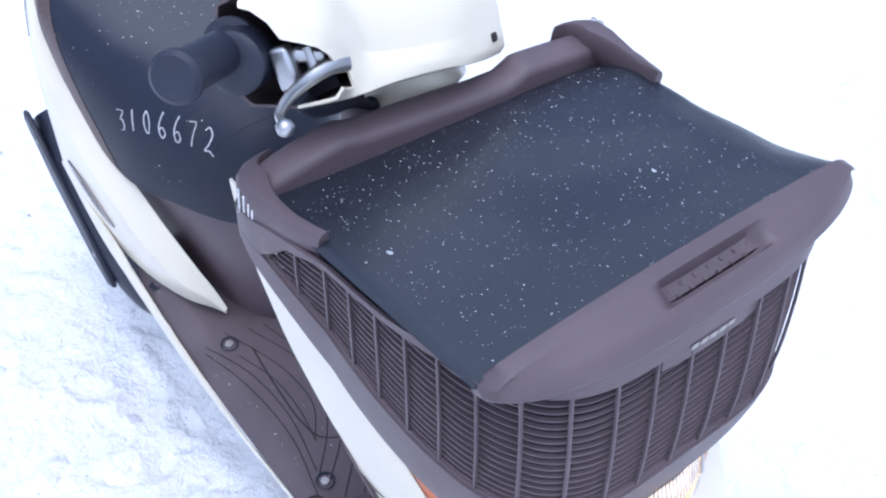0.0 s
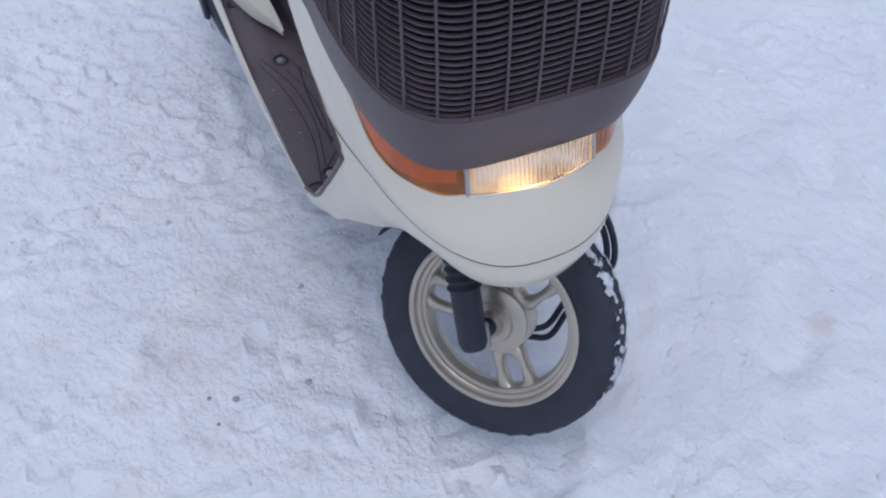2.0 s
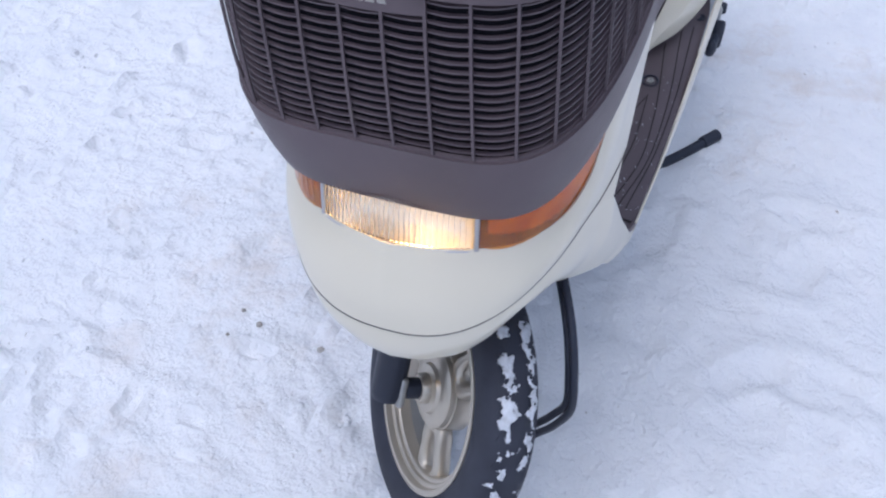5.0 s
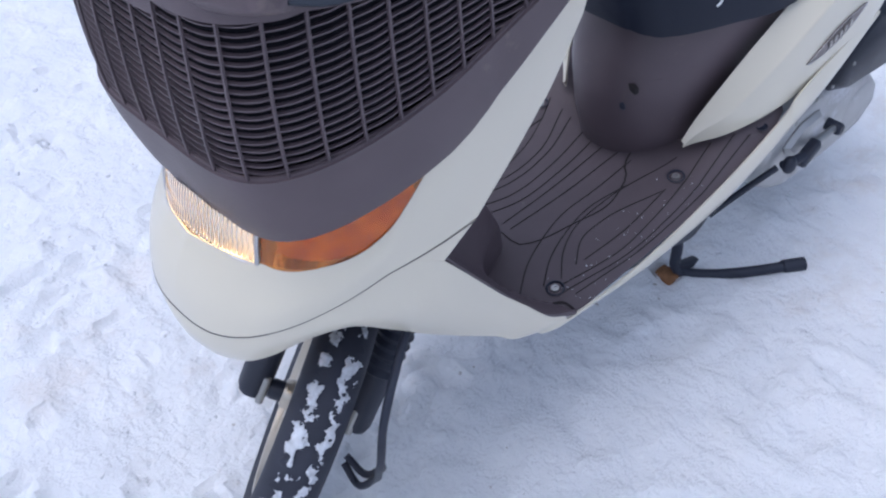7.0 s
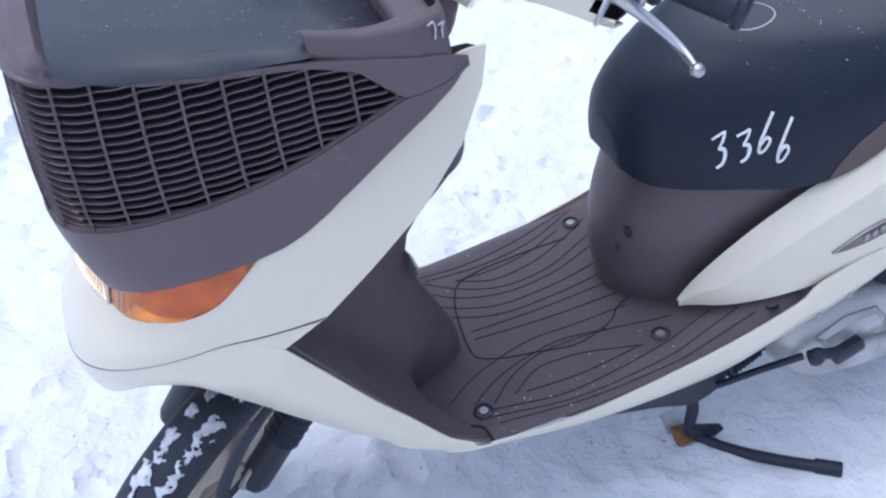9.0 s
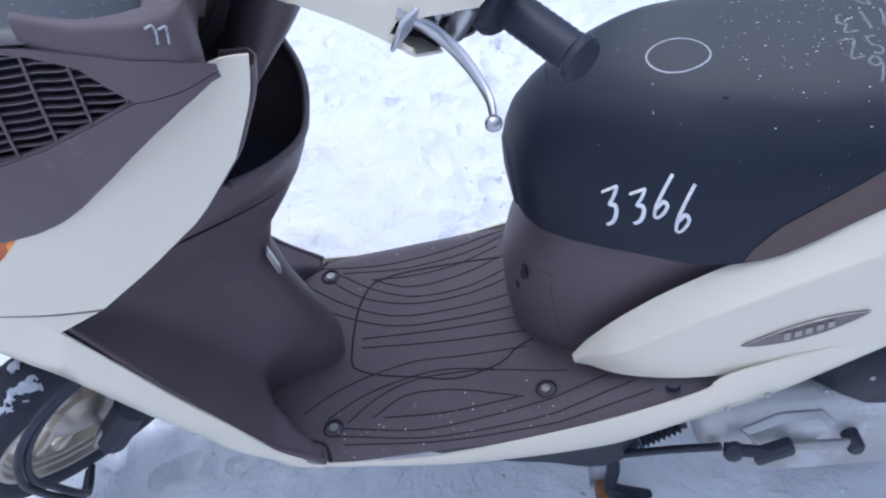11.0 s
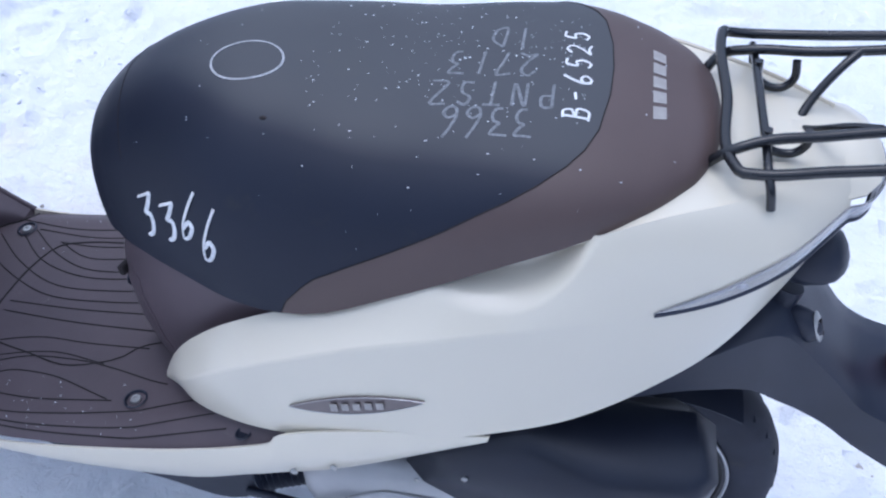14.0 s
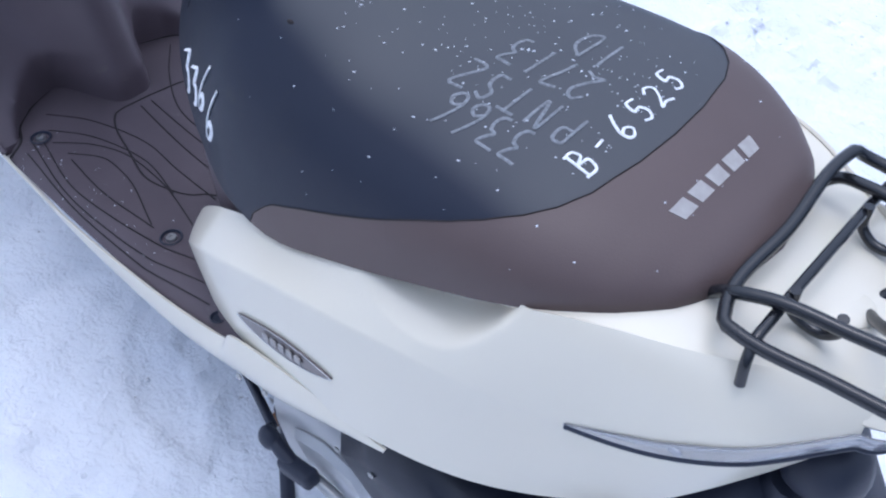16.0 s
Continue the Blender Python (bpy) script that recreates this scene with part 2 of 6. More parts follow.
def part(name, bm, mat, parent, label="", smooth=True, sharp=40):
    """Links a bmesh as one mesh object under a thing or part."""
    me = bpy.data.meshes.new(name)
    if smooth:
        for e in bm.edges:
            if len(e.link_faces) == 2 and e.calc_face_angle(0) > radians(sharp):
                e.smooth = False
        for f in bm.faces:
            f.smooth = True
    bm.to_mesh(me)
    bm.free()
    me.materials.append(mat)
    ob = new(name, me)
    ob.parent = parent
    if label:
        tagged(ob, label=label)
    return ob

# ---- ground: trodden snow, one sheet to the horizon ----
def build_ground():
    near = np.arange(-2.2, 2.201, 0.0125)
    far = 2.2 * np.power(1.22, np.arange(1, 38))
    c = np.r_[-far[::-1], near, far]

    def height(x, y):
        r = math.hypot(x, y)
        z = 0.010 * noise.noise(Vector((x * 1.7, y * 1.7, 3.1))) + 0.005 * noise.noise(Vector((x * 5, y * 5, 0.7)))
        z -= 0.034 * math.exp(-((x - 0.50) ** 2 + (y - 0.03) ** 2) / 0.09)
        if r < 4.5:
            z += 0.007 * noise.noise(Vector((x * 13, y * 13, 5))) + 0.006 * noise.noise(Vector((x * 27, y * 27, 9)))
            crumb = noise.noise(Vector((x * 2.3 + 30, y * 2.3, 2)))
            lump = noise.noise(Vector((x * 19, y * 19, 1)))
            z += max(0, crumb + 0.05) * 0.06 * max(0, lump - 0.1)
        return z - 0.006 if r < 60 else z * 8

    zs = np.array([[height(x, y) for x in c] for y in c])
    # trodden dents with raised rims, then small crumbs
    rnd = random.Random(11)
    for k in range(2300):
        big = k < 90
        dx, dy, turn = rnd.uniform(-2, 2.1), rnd.uniform(-2.1, 2.0), rnd.random() * 3.14
        size = rnd.uniform(0.05, 0.13) if big else rnd.choice((0.022, 0.026, 0.03, 0.036, 0.05))
        if not big and noise.noise(Vector((dx * 1.9, dy * 1.9, 7.7))) + 0.35 * (dy < 0) < rnd.uniform(-0.1, 0.45):
            continue
        deep = rnd.uniform(0.3, 1) * (0.013 if big else min(0.014, size * 0.5))
        ix, iy = np.nonzero(np.abs(c - dx) < 2 * size)[0], np.nonzero(np.abs(c - dy) < 2 * size)[0]
        if not len(ix) or not len(iy):
            continue
        u, v = np.meshgrid(c[ix] - dx, c[iy] - dy)
        p, q = u * math.cos(turn) + v * math.sin(turn), v * math.cos(turn) - u * math.sin(turn)
        d = (p / size) ** 2 + (q / (size * (0.45 if big else 0.5))) ** 2
        bump = 0.7 * np.exp(-((np.sqrt(d) - 1.25) ** 2) * 8) - np.exp(-d * d * 0.8)
        zs[np.ix_(iy, ix)] += deep * np.where(d < 4, bump, 0) * (1 if big or k % 3 else -0.7)
    rows = [[(x, y, zs[j, i]) for i, x in enumerate(c)] for j, y in enumerate(c)]
    bm = grid(rows)
    m = bpy.data.materials.new("trodden_snow")
    m.use_nodes = True
    n, l = m.node_tree.nodes, m.node_tree.links
    b = n["Principled BSDF"]
    b.inputs["Roughness"].default_value = 0.75
    b.inputs["Subsurface Weight"].default_value = 0.0
    geo = n.new("ShaderNodeTexCoord")

    def tex(scale, detail=8, rough=0.6):
        t = n.new("ShaderNodeTexNoise")
        t.inputs["Scale"].default_value, t.inputs["Detail"].default_value, t.inputs["Roughness"].default_value = scale, detail, rough
        l.new(geo.outputs["Object"], t.inputs["Vector"])
        return t

    base = n.new("ShaderNodeValToRGB")
    base.color_ramp.elements[0].position, base.color_ramp.elements[1].position = 0.3, 0.68
    base.color_ramp.elements[0].color, base.color_ramp.elements[1].color = (0.79, 0.81, 0.842, 1), (0.885, 0.895, 0.91, 1)
    l.new(tex(4.5, 12, 0.68).outputs["Fac"], base.inputs["Fac"])
    soil = tex(5.5, 12, 0.72)
    where = tex(1.1, 3, 0.5)
    mul = n.new("ShaderNodeMath")
    mul.operation = "MULTIPLY"
    l.new(soil.outputs["Fac"], mul.inputs[0])
    l.new(where.outputs["Fac"], mul.inputs[1])
    amount = n.new("ShaderNodeMapRange")
    amount.inputs["From Min"].default_value, amount.inputs["From Max"].default_value = 0.30, 0.41
    amount.inputs["To Max"].default_value = 0.3
    l.new(mul.outputs[0], amount.inputs["Value"])
    mix = n.new("ShaderNodeMix")
    mix.data_type = "RGBA"
    mix.inputs["B"].default_value = (0.55, 0.43, 0.32, 1)
    l.new(amount.outputs["Result"], mix.inputs["Factor"])
    l.new(base.outputs["Color"], mix.inputs["A"])
    # brown patches trodden into the snow
    ragged = tex(9, 10, 0.7)
    under = mix
    for px, py, size, depth in ((0.70, -0.47, 0.16, 0.34), (0.46, -0.61, 0.13, 0.26), (0.59, 0.645, 0.07, 0.34)):
        gap = n.new("ShaderNodeVectorMath")
        gap.operation = "DISTANCE"
        gap.inputs[1].default_value = (px, py, 0)
        l.new(geo.outputs["Object"], gap.inputs[0])
        fall = n.new("ShaderNodeMapRange")
        fall.inputs["From Min"].default_value, fall.inputs["From Max"].default_value = size, 0.2 * size
        l.new(gap.outputs["Value"], fall.inputs["Value"])
        both = n.new("ShaderNodeMath")
        both.operation = "MULTIPLY"
        l.new(fall.outputs["Result"], both.inputs[0])
        l.new(ragged.outputs["Fac"], both.inputs[1])
        edge = n.new("ShaderNodeMapRange")
        edge.inputs["From Min"].default_value, edge.inputs["From Max"].default_value = 0.30, 0.62
        edge.inputs["To Max"].default_value = depth
        l.new(both.outputs[0], edge.inputs["Value"])
        patch = n.new("ShaderNodeMix")
        patch.data_type = "RGBA"
        patch.inputs["B"].default_value = (0.56, 0.44, 0.33, 1)
        l.new(edge.outputs["Result"], patch.inputs["Factor"])
        l.new(under.outputs["Result"], patch.inputs["A"])
        under = patch
    specks = tex(38, 4, 0.5)
    rare = n.new("ShaderNodeMapRange")
    rare.inputs["From Min"].default_value, rare.inputs["From Max"].default_value = 0.72, 0.77
    rare.inputs["To Max"].default_value = 0.75
    l.new(specks.outputs["Fac"], rare.inputs["Value"])
    mix2 = n.new("ShaderNodeMix")
    mix2.data_type = "RGBA"
    mix2.inputs["B"].default_value = (0.3, 0.26, 0.22, 1)
    l.new(rare.outputs["Result"], mix2.inputs["Factor"])
    l.new(under.outputs["Result"], mix2.inputs["A"])
    l.new(mix2.outputs["Result"], b.inputs["Base Color"])
    bump1, bump2 = n.new("ShaderNodeBump"), n.new("ShaderNodeBump")
    bump1.inputs["Strength"].default_value, bump1.inputs["Distance"].default_value = 0.75, 0.024
    l.new(tex(22, 12, 0.6).outputs["Fac"], bump1.inputs["Height"])
    bump2.inputs["Strength"].default_value, bump2.inputs["Distance"].default_value = 0.2, 0.003
    l.new(tex(130, 6, 0.6).outputs["Fac"], bump2.inputs["Height"])
    l.new(bump1.outputs["Normal"], bump2.inputs["Normal"])
    chips = n.new("ShaderNodeMapRange")
    chips.inputs["From Min"].default_value, chips.inputs["From Max"].default_value = 0.50, 0.60
    l.new(tex(42, 5, 0.55).outputs["Fac"], chips.inputs["Value"])
    bump3 = n.new("ShaderNodeBump")
    bump3.inputs["Strength"].default_value, bump3.inputs["Distance"].default_value = 0.30, 0.007
    l.new(chips.outputs["Result"], bump3.inputs["Height"])
    l.new(bump2.outputs["Normal"], bump3.inputs["Normal"])
    l.new(bump3.outputs["Normal"], b.inputs["Normal"])
    # loose crumbs of snow, thick in some places and absent in others
    shape = bmesh.new()
    bmesh.ops.create_icosphere(shape, subdivisions=1, radius=1.0)
    unit = np.array([v.co[:] for v in shape.verts])
    tri = np.array([[v.index for v in f.verts] for f in shape.faces])
    shape.free()
    rs = np.random.RandomState(5)
    verts, faces = [], []
    for k in range(9000):
        x, y = rs.uniform(-1.6, 2.0), rs.uniform(-1.9, 1.7)
        thick_here = noise.noise(Vector((x * 1.9, y * 1.9, 7.7))) + 0.6 * noise.noise(Vector((x * 6, y * 6, 1.7)))
        if thick_here < rs.uniform(-0.15, 0.6):
            continue
        r = float(np.clip(rs.lognormal(-5.85, 0.45), 0.0018, 0.009))
        i, j = int(np.searchsorted(c, x)), int(np.searchsorted(c, y))
        lump = unit * (1 + rs.uniform(-0.35, 0.35, (len(unit), 1))) * r * np.array((rs.uniform(0.8, 1.7), rs.uniform(0.7, 1.1), 0.5))
        a = rs.uniform(0, 6.28)
        lump = np.c_[lump[:, 0] * math.cos(a) - lump[:, 1] * math.sin(a), lump[:, 0] * math.sin(a) + lump[:, 1] * math.cos(a), lump[:, 2]]
        faces.append(tri + len(verts) * len(unit))
        verts.append(lump + np.array((x, y, zs[j, i] - 0.12 * r)))
    me = bpy.data.meshes.new("snow_crumbs")
    me.from_pydata(np.concatenate(verts).tolist(), [], np.concatenate(faces).tolist())
    me.polygons.foreach_set("use_smooth", [True] * len(me.polygons))
    me.materials.append(m)
    tagged(new("snow_crumbs", me), "loose white snow crumbs strewn over the packed snow", "snow", kind="stuff")
    ob = part("ground", bm, m, None, "packed white snow with faint brown soil stains and footmarks")
    tagged(ob, category="snow", kind="structure")


build_ground()


def build_clod(x, y, r, seed):
    bm = bmesh.new()
    bmesh.ops.create_icosphere(bm, subdivisions=3, radius=r)
    for v in bm.verts:
        v.co *= 1 + 0.35 * noise.noise(v.co * (1.2 / r) + Vector((seed, 0, 0)))
        v.co.z *= 0.6
    moved(bm, Matrix.Translation((x, y, 0.0)))
    ob = part("soil_clod", bm, material("frozen_soil", (0.40, 0.375, 0.35), 0.9, spread=0.3, scale=60, fine=0.6, fine_scale=300), None, "small frozen clod of dark soil on the snow")
    tagged(ob, category="clod", group="clods on the snow")


for _x, _y, _r, _seed in ((0.345, -0.279, 0.0065, 1), (0.33, -0.407, 0.0060, 4), (0.31, -0.45, 0.0040, 7), (0.37, -0.448, 0.0035, 9)):
    build_clod(_x, _y, _r, _seed)

# ---- the scooter: x ahead, y to its left, z up from the footboard ----
SLOPE = Matrix(((0.97828, 0.00259, 0.20729, 0), (0, 0.99992, -0.01249, 0), (-0.20731, 0.01221, 0.9782, 0.30911), (0, 0, 0, 1)))
scooter = new("motor_scooter")
scooter.matrix_world = SLOPE
tagged(scooter, "cream white and brown motor scooter on its centre stand in snow", "scooter")

# steering: axis leaning back, turned to the left
_a = Vector((-0.609, 0, 0.793)).normalized()
_f = Vector((_a.z, 0, -_a.x))
HEAD = Matrix(((_f.x, 0, _a.x), (_f.y, 1, _a.y), (_f.z, 0, _a.z))).to_4x4()
STEER = Matrix.Translation((0.0024, 0, 0.6295)) @ HEAD @ Matrix.Rotation(radians(41.1), 4, "Z")


def oval(x0, xf, w, n, x):
    """Half width of a rounded section that runs from x0 to its front xf."""
    t = min(max((x - x0) / (xf - x0), 0), 1)
    return w * max(0.0, 1 - t**n) ** (1 / n)


def contour(x0, xf, w, n, start, count, stop=None):
    """Points (x, y) of the left half, evenly spaced from x = start to the front (or to x = stop)."""
    ph = np.linspace(0, math.pi / 2, 400)
    xs = x0 + (xf - x0) * np.sin(ph) ** (2 / n)
    ys = w * np.cos(ph) ** (2 / n)
    keep = (xs >= start - 1e-6) & (xs <= (stop or 9) + 1e-6)
    xs, ys = xs[keep], ys[keep]
    d = np.r_[0, np.cumsum(np.hypot(np.diff(xs), np.diff(ys)))]
    t = np.linspace(0, d[-1], count)
    return np.interp(t, d, xs), np.interp(t, d, ys)


# rear edge of the leg shield, and the section of the front cowl by height
EDGE_Z, EDGE_X = (0.30, 0.345, 0.387, 0.437, 0.50, 0.56, 0.60), (0.36, 0.303, 0.237, 0.168, 0.112, 0.08, 0.068)


def nose(x):
    """Half width of the nose at the seam, and the seam's height."""
    k = min(1.0, max(0.0, (x - 0.172) / 0.4236))
    back = min(1.0, max(0.0, (0.5956 - x) / 0.1756))
    return 0.1975 * (1 - k**2.58) ** (1 / 2.58), 0.3104 + 0.040 * back**0.8 - 0.05 * max(0.0, 0.42 - x)


NOSE_X = [0.306 + 0.2896 * math.sin(k * math.pi / 30) for k in range(16)]


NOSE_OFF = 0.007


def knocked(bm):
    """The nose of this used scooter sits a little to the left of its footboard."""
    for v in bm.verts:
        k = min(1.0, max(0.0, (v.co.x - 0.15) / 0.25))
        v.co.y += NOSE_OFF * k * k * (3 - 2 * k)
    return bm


def build_front_cover():
    # from the seam up to the lamps, rear edge to nose
    seam = spline([(x, *nose(x)) for x in NOSE_X], 100)
    wing = spline([(0.069, 0.1955, 0.604), (0.09, 0.1955, 0.606), (0.112, 0.1955, 0.602), (0.154, 0.1955, 0.584), (0.217, 0.194, 0.540), (0.292, 0.191, 0.485), (0.34, 0.1855, 0.458), (0.372, 0.1805, 0.430)], 30)
    lamp = spline([(0.372, 0.1805, 0.430), (0.408, 0.1755, 0.404), (0.448, 0.1625, 0.390), (0.492, 0.131, 0.387), (0.517, 0.0925, 0.390), (0.536, 0.05, 0.399), (0.546, 0, 0.401)], 71)
    brow = np.vstack([wing, lamp[1:]])
    rows = []
    for p, q, k in zip(seam, brow, np.linspace(0, 1, 100)):
        out = np.array([max(0.0, k - 0.35) * 1.5, 1 - k, 0.0])
        out /= np.linalg.norm(out)
        row = []
        for v in np.linspace(0, 1, 16):
            c = p * (1 - v) + q * v + out * (0.0105 * math.sin(math.pi * v) * min(1, 0.12 + 1.1 * k))
            z0 = 0.347 + 0.255 * v
            c[0] += (lin(z0, EDGE_Z, EDGE_X) - (0.306 - 0.237 * v)) * max(0.0, 1 - k / 0.3) ** 2
            row.append(tuple(c))
        rows.append(row)
    # the rear edge follows the leg shield's line
    for j, (x, y, z) in enumerate(rows[0]):
        rows[0][j] = (lin(z, EDGE_Z, EDGE_X), y, z)
    shell = thick(mirrored(grid(rows)), -0.003)
    line = [(p[0] + 0.0034 * k**0.7, p[1] + 0.0034 * (1 - k) ** 0.7, p[2] - 0.001) for p, k in zip(seam, np.linspace(0, 1, 100))]
    both = line + [(x, -y, z) for x, y, z in line[::-1][1:]]
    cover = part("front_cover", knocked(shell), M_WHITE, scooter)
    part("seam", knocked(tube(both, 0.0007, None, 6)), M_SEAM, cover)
    return cover


def build_lower_cover():
    # chin under the seam, then the sill strip back along the footboard
    chin_top = [(x - 0.001, max(0.0, nose(x)[0] - 0.001), nose(x)[1] - 0.002) for x in NOSE_X[:2:-1]]
    chin_low = [(0.596, 0, 0.250), (0.592, 0.030, 0.251), (0.584, 0.055, 0.255), (0.574, 0.077, 0.260), (0.556, 0.100, 0.272), (0.537, 0.117, 0.284), (0.515, 0.132, 0.292), (0.493, 0.144, 0.292), (0.472, 0.150, 0.283), (0.452, 0.152, 0.262), (0.433, 0.151, 0.236), (0.418, 0.150, 0.216), (0.405, 0.150, 0.198)]
    tip = (0.361, 0.193, 0.3235)
    sill_top = [tip, (0.323, 0.1925, 0.251), (0.285, 0.192, 0.178), (0.247, 0.192, 0.114), (0.21, 0.192, 0.05), (0.18, 0.192, 0.018), (0.155, 0.192, -0.004), (0.0, 0.198, -0.022), (-0.19, 0.205, -0.006), (-0.325, 0.209, 0.025), (-0.36, 0.213, 0.054), (-0.46, 0.2160, 0.074), (-0.58, 0.2150, 0.076)]
    sill_low = [(0.39, 0.152, 0.18), (0.352, 0.160, 0.140), (0.319, 0.168, 0.108), (0.288, 0.171, 0.074), (0.262, 0.174, 0.040), (0.222, 0.177, 0.012), (0.188, 0.180, -0.010), (0.0, 0.19, -0.055), (-0.194, 0.197, -0.066), (-0.29, 0.203, -0.042), (-0.335, 0.205, -0.029), (-0.42, 0.209, -0.002), (-0.575, 0.2135, 0.067)]

    def strip(top, low, n):
        """Rows between two edges whose points are paired one to one."""
        at = list(range(len(top)))
        rows = []
        for u in np.linspace(0, len(top) - 1, n):
            p, q = (np.array(table(float(u), at, *zip(*edge))) for edge in (top, low))
            out = np.array([0.35 * max(0, p[0] - 0.4) * 8 + 0.001, min(1.0, p[1] * 12), 0])
            out /= np.linalg.norm(out)
            w = np.linalg.norm(p - q)
            rows.append([tuple(p * (1 - v) + q * v + out * (0.10 * w * math.sin(math.pi * v))) for v in np.linspace(0, 1, 8)])
        return rows

    rows = strip(chin_top, chin_low, 61) + strip([chin_top[-1], tip], [chin_low[-1], sill_low[0]], 9)[1:-1] + strip(sill_top, sill_low, 61)
    ends = [(x, nose(x)[0] - 0.001, nose(x)[1] - 0.002) for x in np.linspace(0.306, NOSE_X[3], 8)]
    corner = grid([[tuple(np.array(p) * (1 - v) + np.array(tip) * v) for p in ends] for v in np.linspace(0, 0.98, 6)])
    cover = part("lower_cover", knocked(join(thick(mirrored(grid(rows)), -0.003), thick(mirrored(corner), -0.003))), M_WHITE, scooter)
    for x, y, z in ((-0.358, 0.224, -0.008), (-0.407, 0.227, 0.010)):
        part("screw", ball(0.0045, (x, y - 0.004, z), (1, 0.5, 1), 10), M_STEEL, cover)
    # dark cover under the sill
    under = spline([(0.06, 0.15, -0.06), (-0.05, 0.15, -0.125), (-0.13, 0.145, -0.165), (-0.215, 0.14, -0.205), (-0.25, 0.14, -0.19), (-0.27, 0.14, -0.13)], 20)
    rows = [[(p[0], s * p[1] * f, z) for s, f, z in ((1, 1.15, -0.03), (1, 1.0, p[2]), (-1, 1.0, p[2]), (-1, 1.15, -0.03))] for p in under]
    part("under_cover", grid(rows), M_BLACK, scooter, "black underbody cover")


# ---- lamps ----
def lamp_point(y, z, inset=0.0):
    xf = lin(z, (0.36, 0.40, 0.43, 0.46), (0.536, 0.525, 0.5135, 0.500)) - inset
    w, n = 0.199, 3.6
    t = max(0.0, 1 - (min(abs(y), w) / w) ** n) ** (1 / n)
    return 0.06 + (xf - 0.06) * t + 0.020 * max(0.0, 1 - (y / 0.0925) ** 2)


def build_lamps():
    def foot(y):
        return 0.402 - 0.011 * (min(abs(y), 0.09) / 0.09) ** 3 + (0.0 if abs(y) < 0.09 else lin(abs(y), (0.09, 0.13, 0.155, 0.1625, 0.170, 0.1755, 0.1805, 0.187), (0, -0.005, -0.005, -0.003, 0.004, 0.011, 0.023, 0.050)))

    def bowl(i, j, y, z):
        deep = 0.07 * max(0.0, 1 - (abs(y) / 0.0862) ** 4) ** 0.5 * max(0.0, 1 - (abs(z - 0.418) / 0.0605) ** 4) ** 0.5
        return (lamp_point(y, z) - 0.004 - deep - 0.0016 * ((i // 2 + j // 2) % 2), y, z)

    lamp = part("headlight", grid([[bowl(i, j, y, z) for i, y in enumerate(np.linspace(-0.0862, 0.0862, 61))] for j, z in enumerate(np.linspace(0.3575, 0.4785, 31))]), M_MIRROR, scooter, "lit headlight between amber indicators", sharp=15)
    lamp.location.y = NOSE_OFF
    rows = []
    for k, z in enumerate(np.linspace(0, 1, 9)):
        rows.append([(lamp_point(y, foot(y) + z * (0.455 - foot(y))) - 0.0014 * (i % 4 < 2) - 0.0012 * (k % 4 == 2), y, foot(y) + z * (0.455 - foot(y))) for i, y in enumerate(np.linspace(-0.0865, 0.0865, 121))])
    lens = part("lens", thick(grid(rows), 0.003), M_LENS, lamp, "fluted clear lens", sharp=80)
    lens.visible_shadow = False
    part("bulb", ball(0.011, (0.488, 0.010, 0.424), (1.1, 1.5, 1)), M_BULB, lamp, "glowing warm bulb")
    bezel = spline([(lamp_point(y, foot(y)) + 0.001, y, foot(y) - 0.002) for y in np.linspace(-0.088, 0.088, 15)], 40)
    part("bezel", tube(bezel, 0.0012, None, 8), M_SILVER, lamp)
    for s in (1, -1):
        part("lamp_divider", tube([(lamp_point(0.0885, foot(0.0885) + k) + 0.0005, s * 0.0885, foot(0.0885) + k) for k in (0, 0.02, 0.04, 0.06)], 0.0028, None, 8), M_CHROME, lamp)
    for s in (1, -1):
        ys = np.linspace(0.091, 0.187, 32)

        def ind(y, k, inset=0.0):
            z = foot(y) + k * max(0.014, 0.458 - foot(y))
            return (lamp_point(y, z, inset), s * y, z)

        back = part("indicator", grid([[ind(y, k, 0.020 + 0.004 * ((i + j) % 2)) for i, y in enumerate(np.linspace(0.093, 0.180, 26))] for j, k in enumerate(np.linspace(0, 1, 9))]), M_AMBER_IN, scooter, "amber front indicator")
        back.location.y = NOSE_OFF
        shell = part("lens", thick(grid([[(lambda p: (p[0] - 0.0012 * (i % 3 == 0) * (0.1 < k < 0.9), p[1], p[2]))(ind(y, k)) for i, y in enumerate(ys)] for k in np.linspace(0, 1, 8)]), 0.0025), M_AMBER, back, "amber plastic lens")
        shell.visible_shadow = False
        part("bulb", ball(0.009, (lamp_point(0.128, 0.42, 0.018), s * 0.126, 0.423)), M_GLOW, back, "small amber bulb")
        part("rim", tube(spline([(lambda p: (p[0] - 0.001, p[1], p[2] - 0.001))(ind(y, 0)) for y in ys[18:]], 40), 0.0010, None, 6), M_BLACK, back)


# ---- front basket ----
def basket_section(z):
    zs = (0.43, 0.47, 0.54, 0.62, 0.70, 0.76)
    return table(z, zs, (0.515, 0.522, 0.527, 0.517, 0.500, 0.487), (0.186, 0.196, 0.2055, 0.2075, 0.2075, 0.2075), (3.9, 4.3, 4.8, 4.8, 4.8, 4.8))


def flare(x):
    """The sides of the basket widen towards the back."""
    return lin(x, (0.086, 0.106, 0.117, 0.128, 0.15, 0.20, 0.255), (-0.008, 0.004, 0.0125, 0.0165, 0.0180, 0.0095, 0.0))


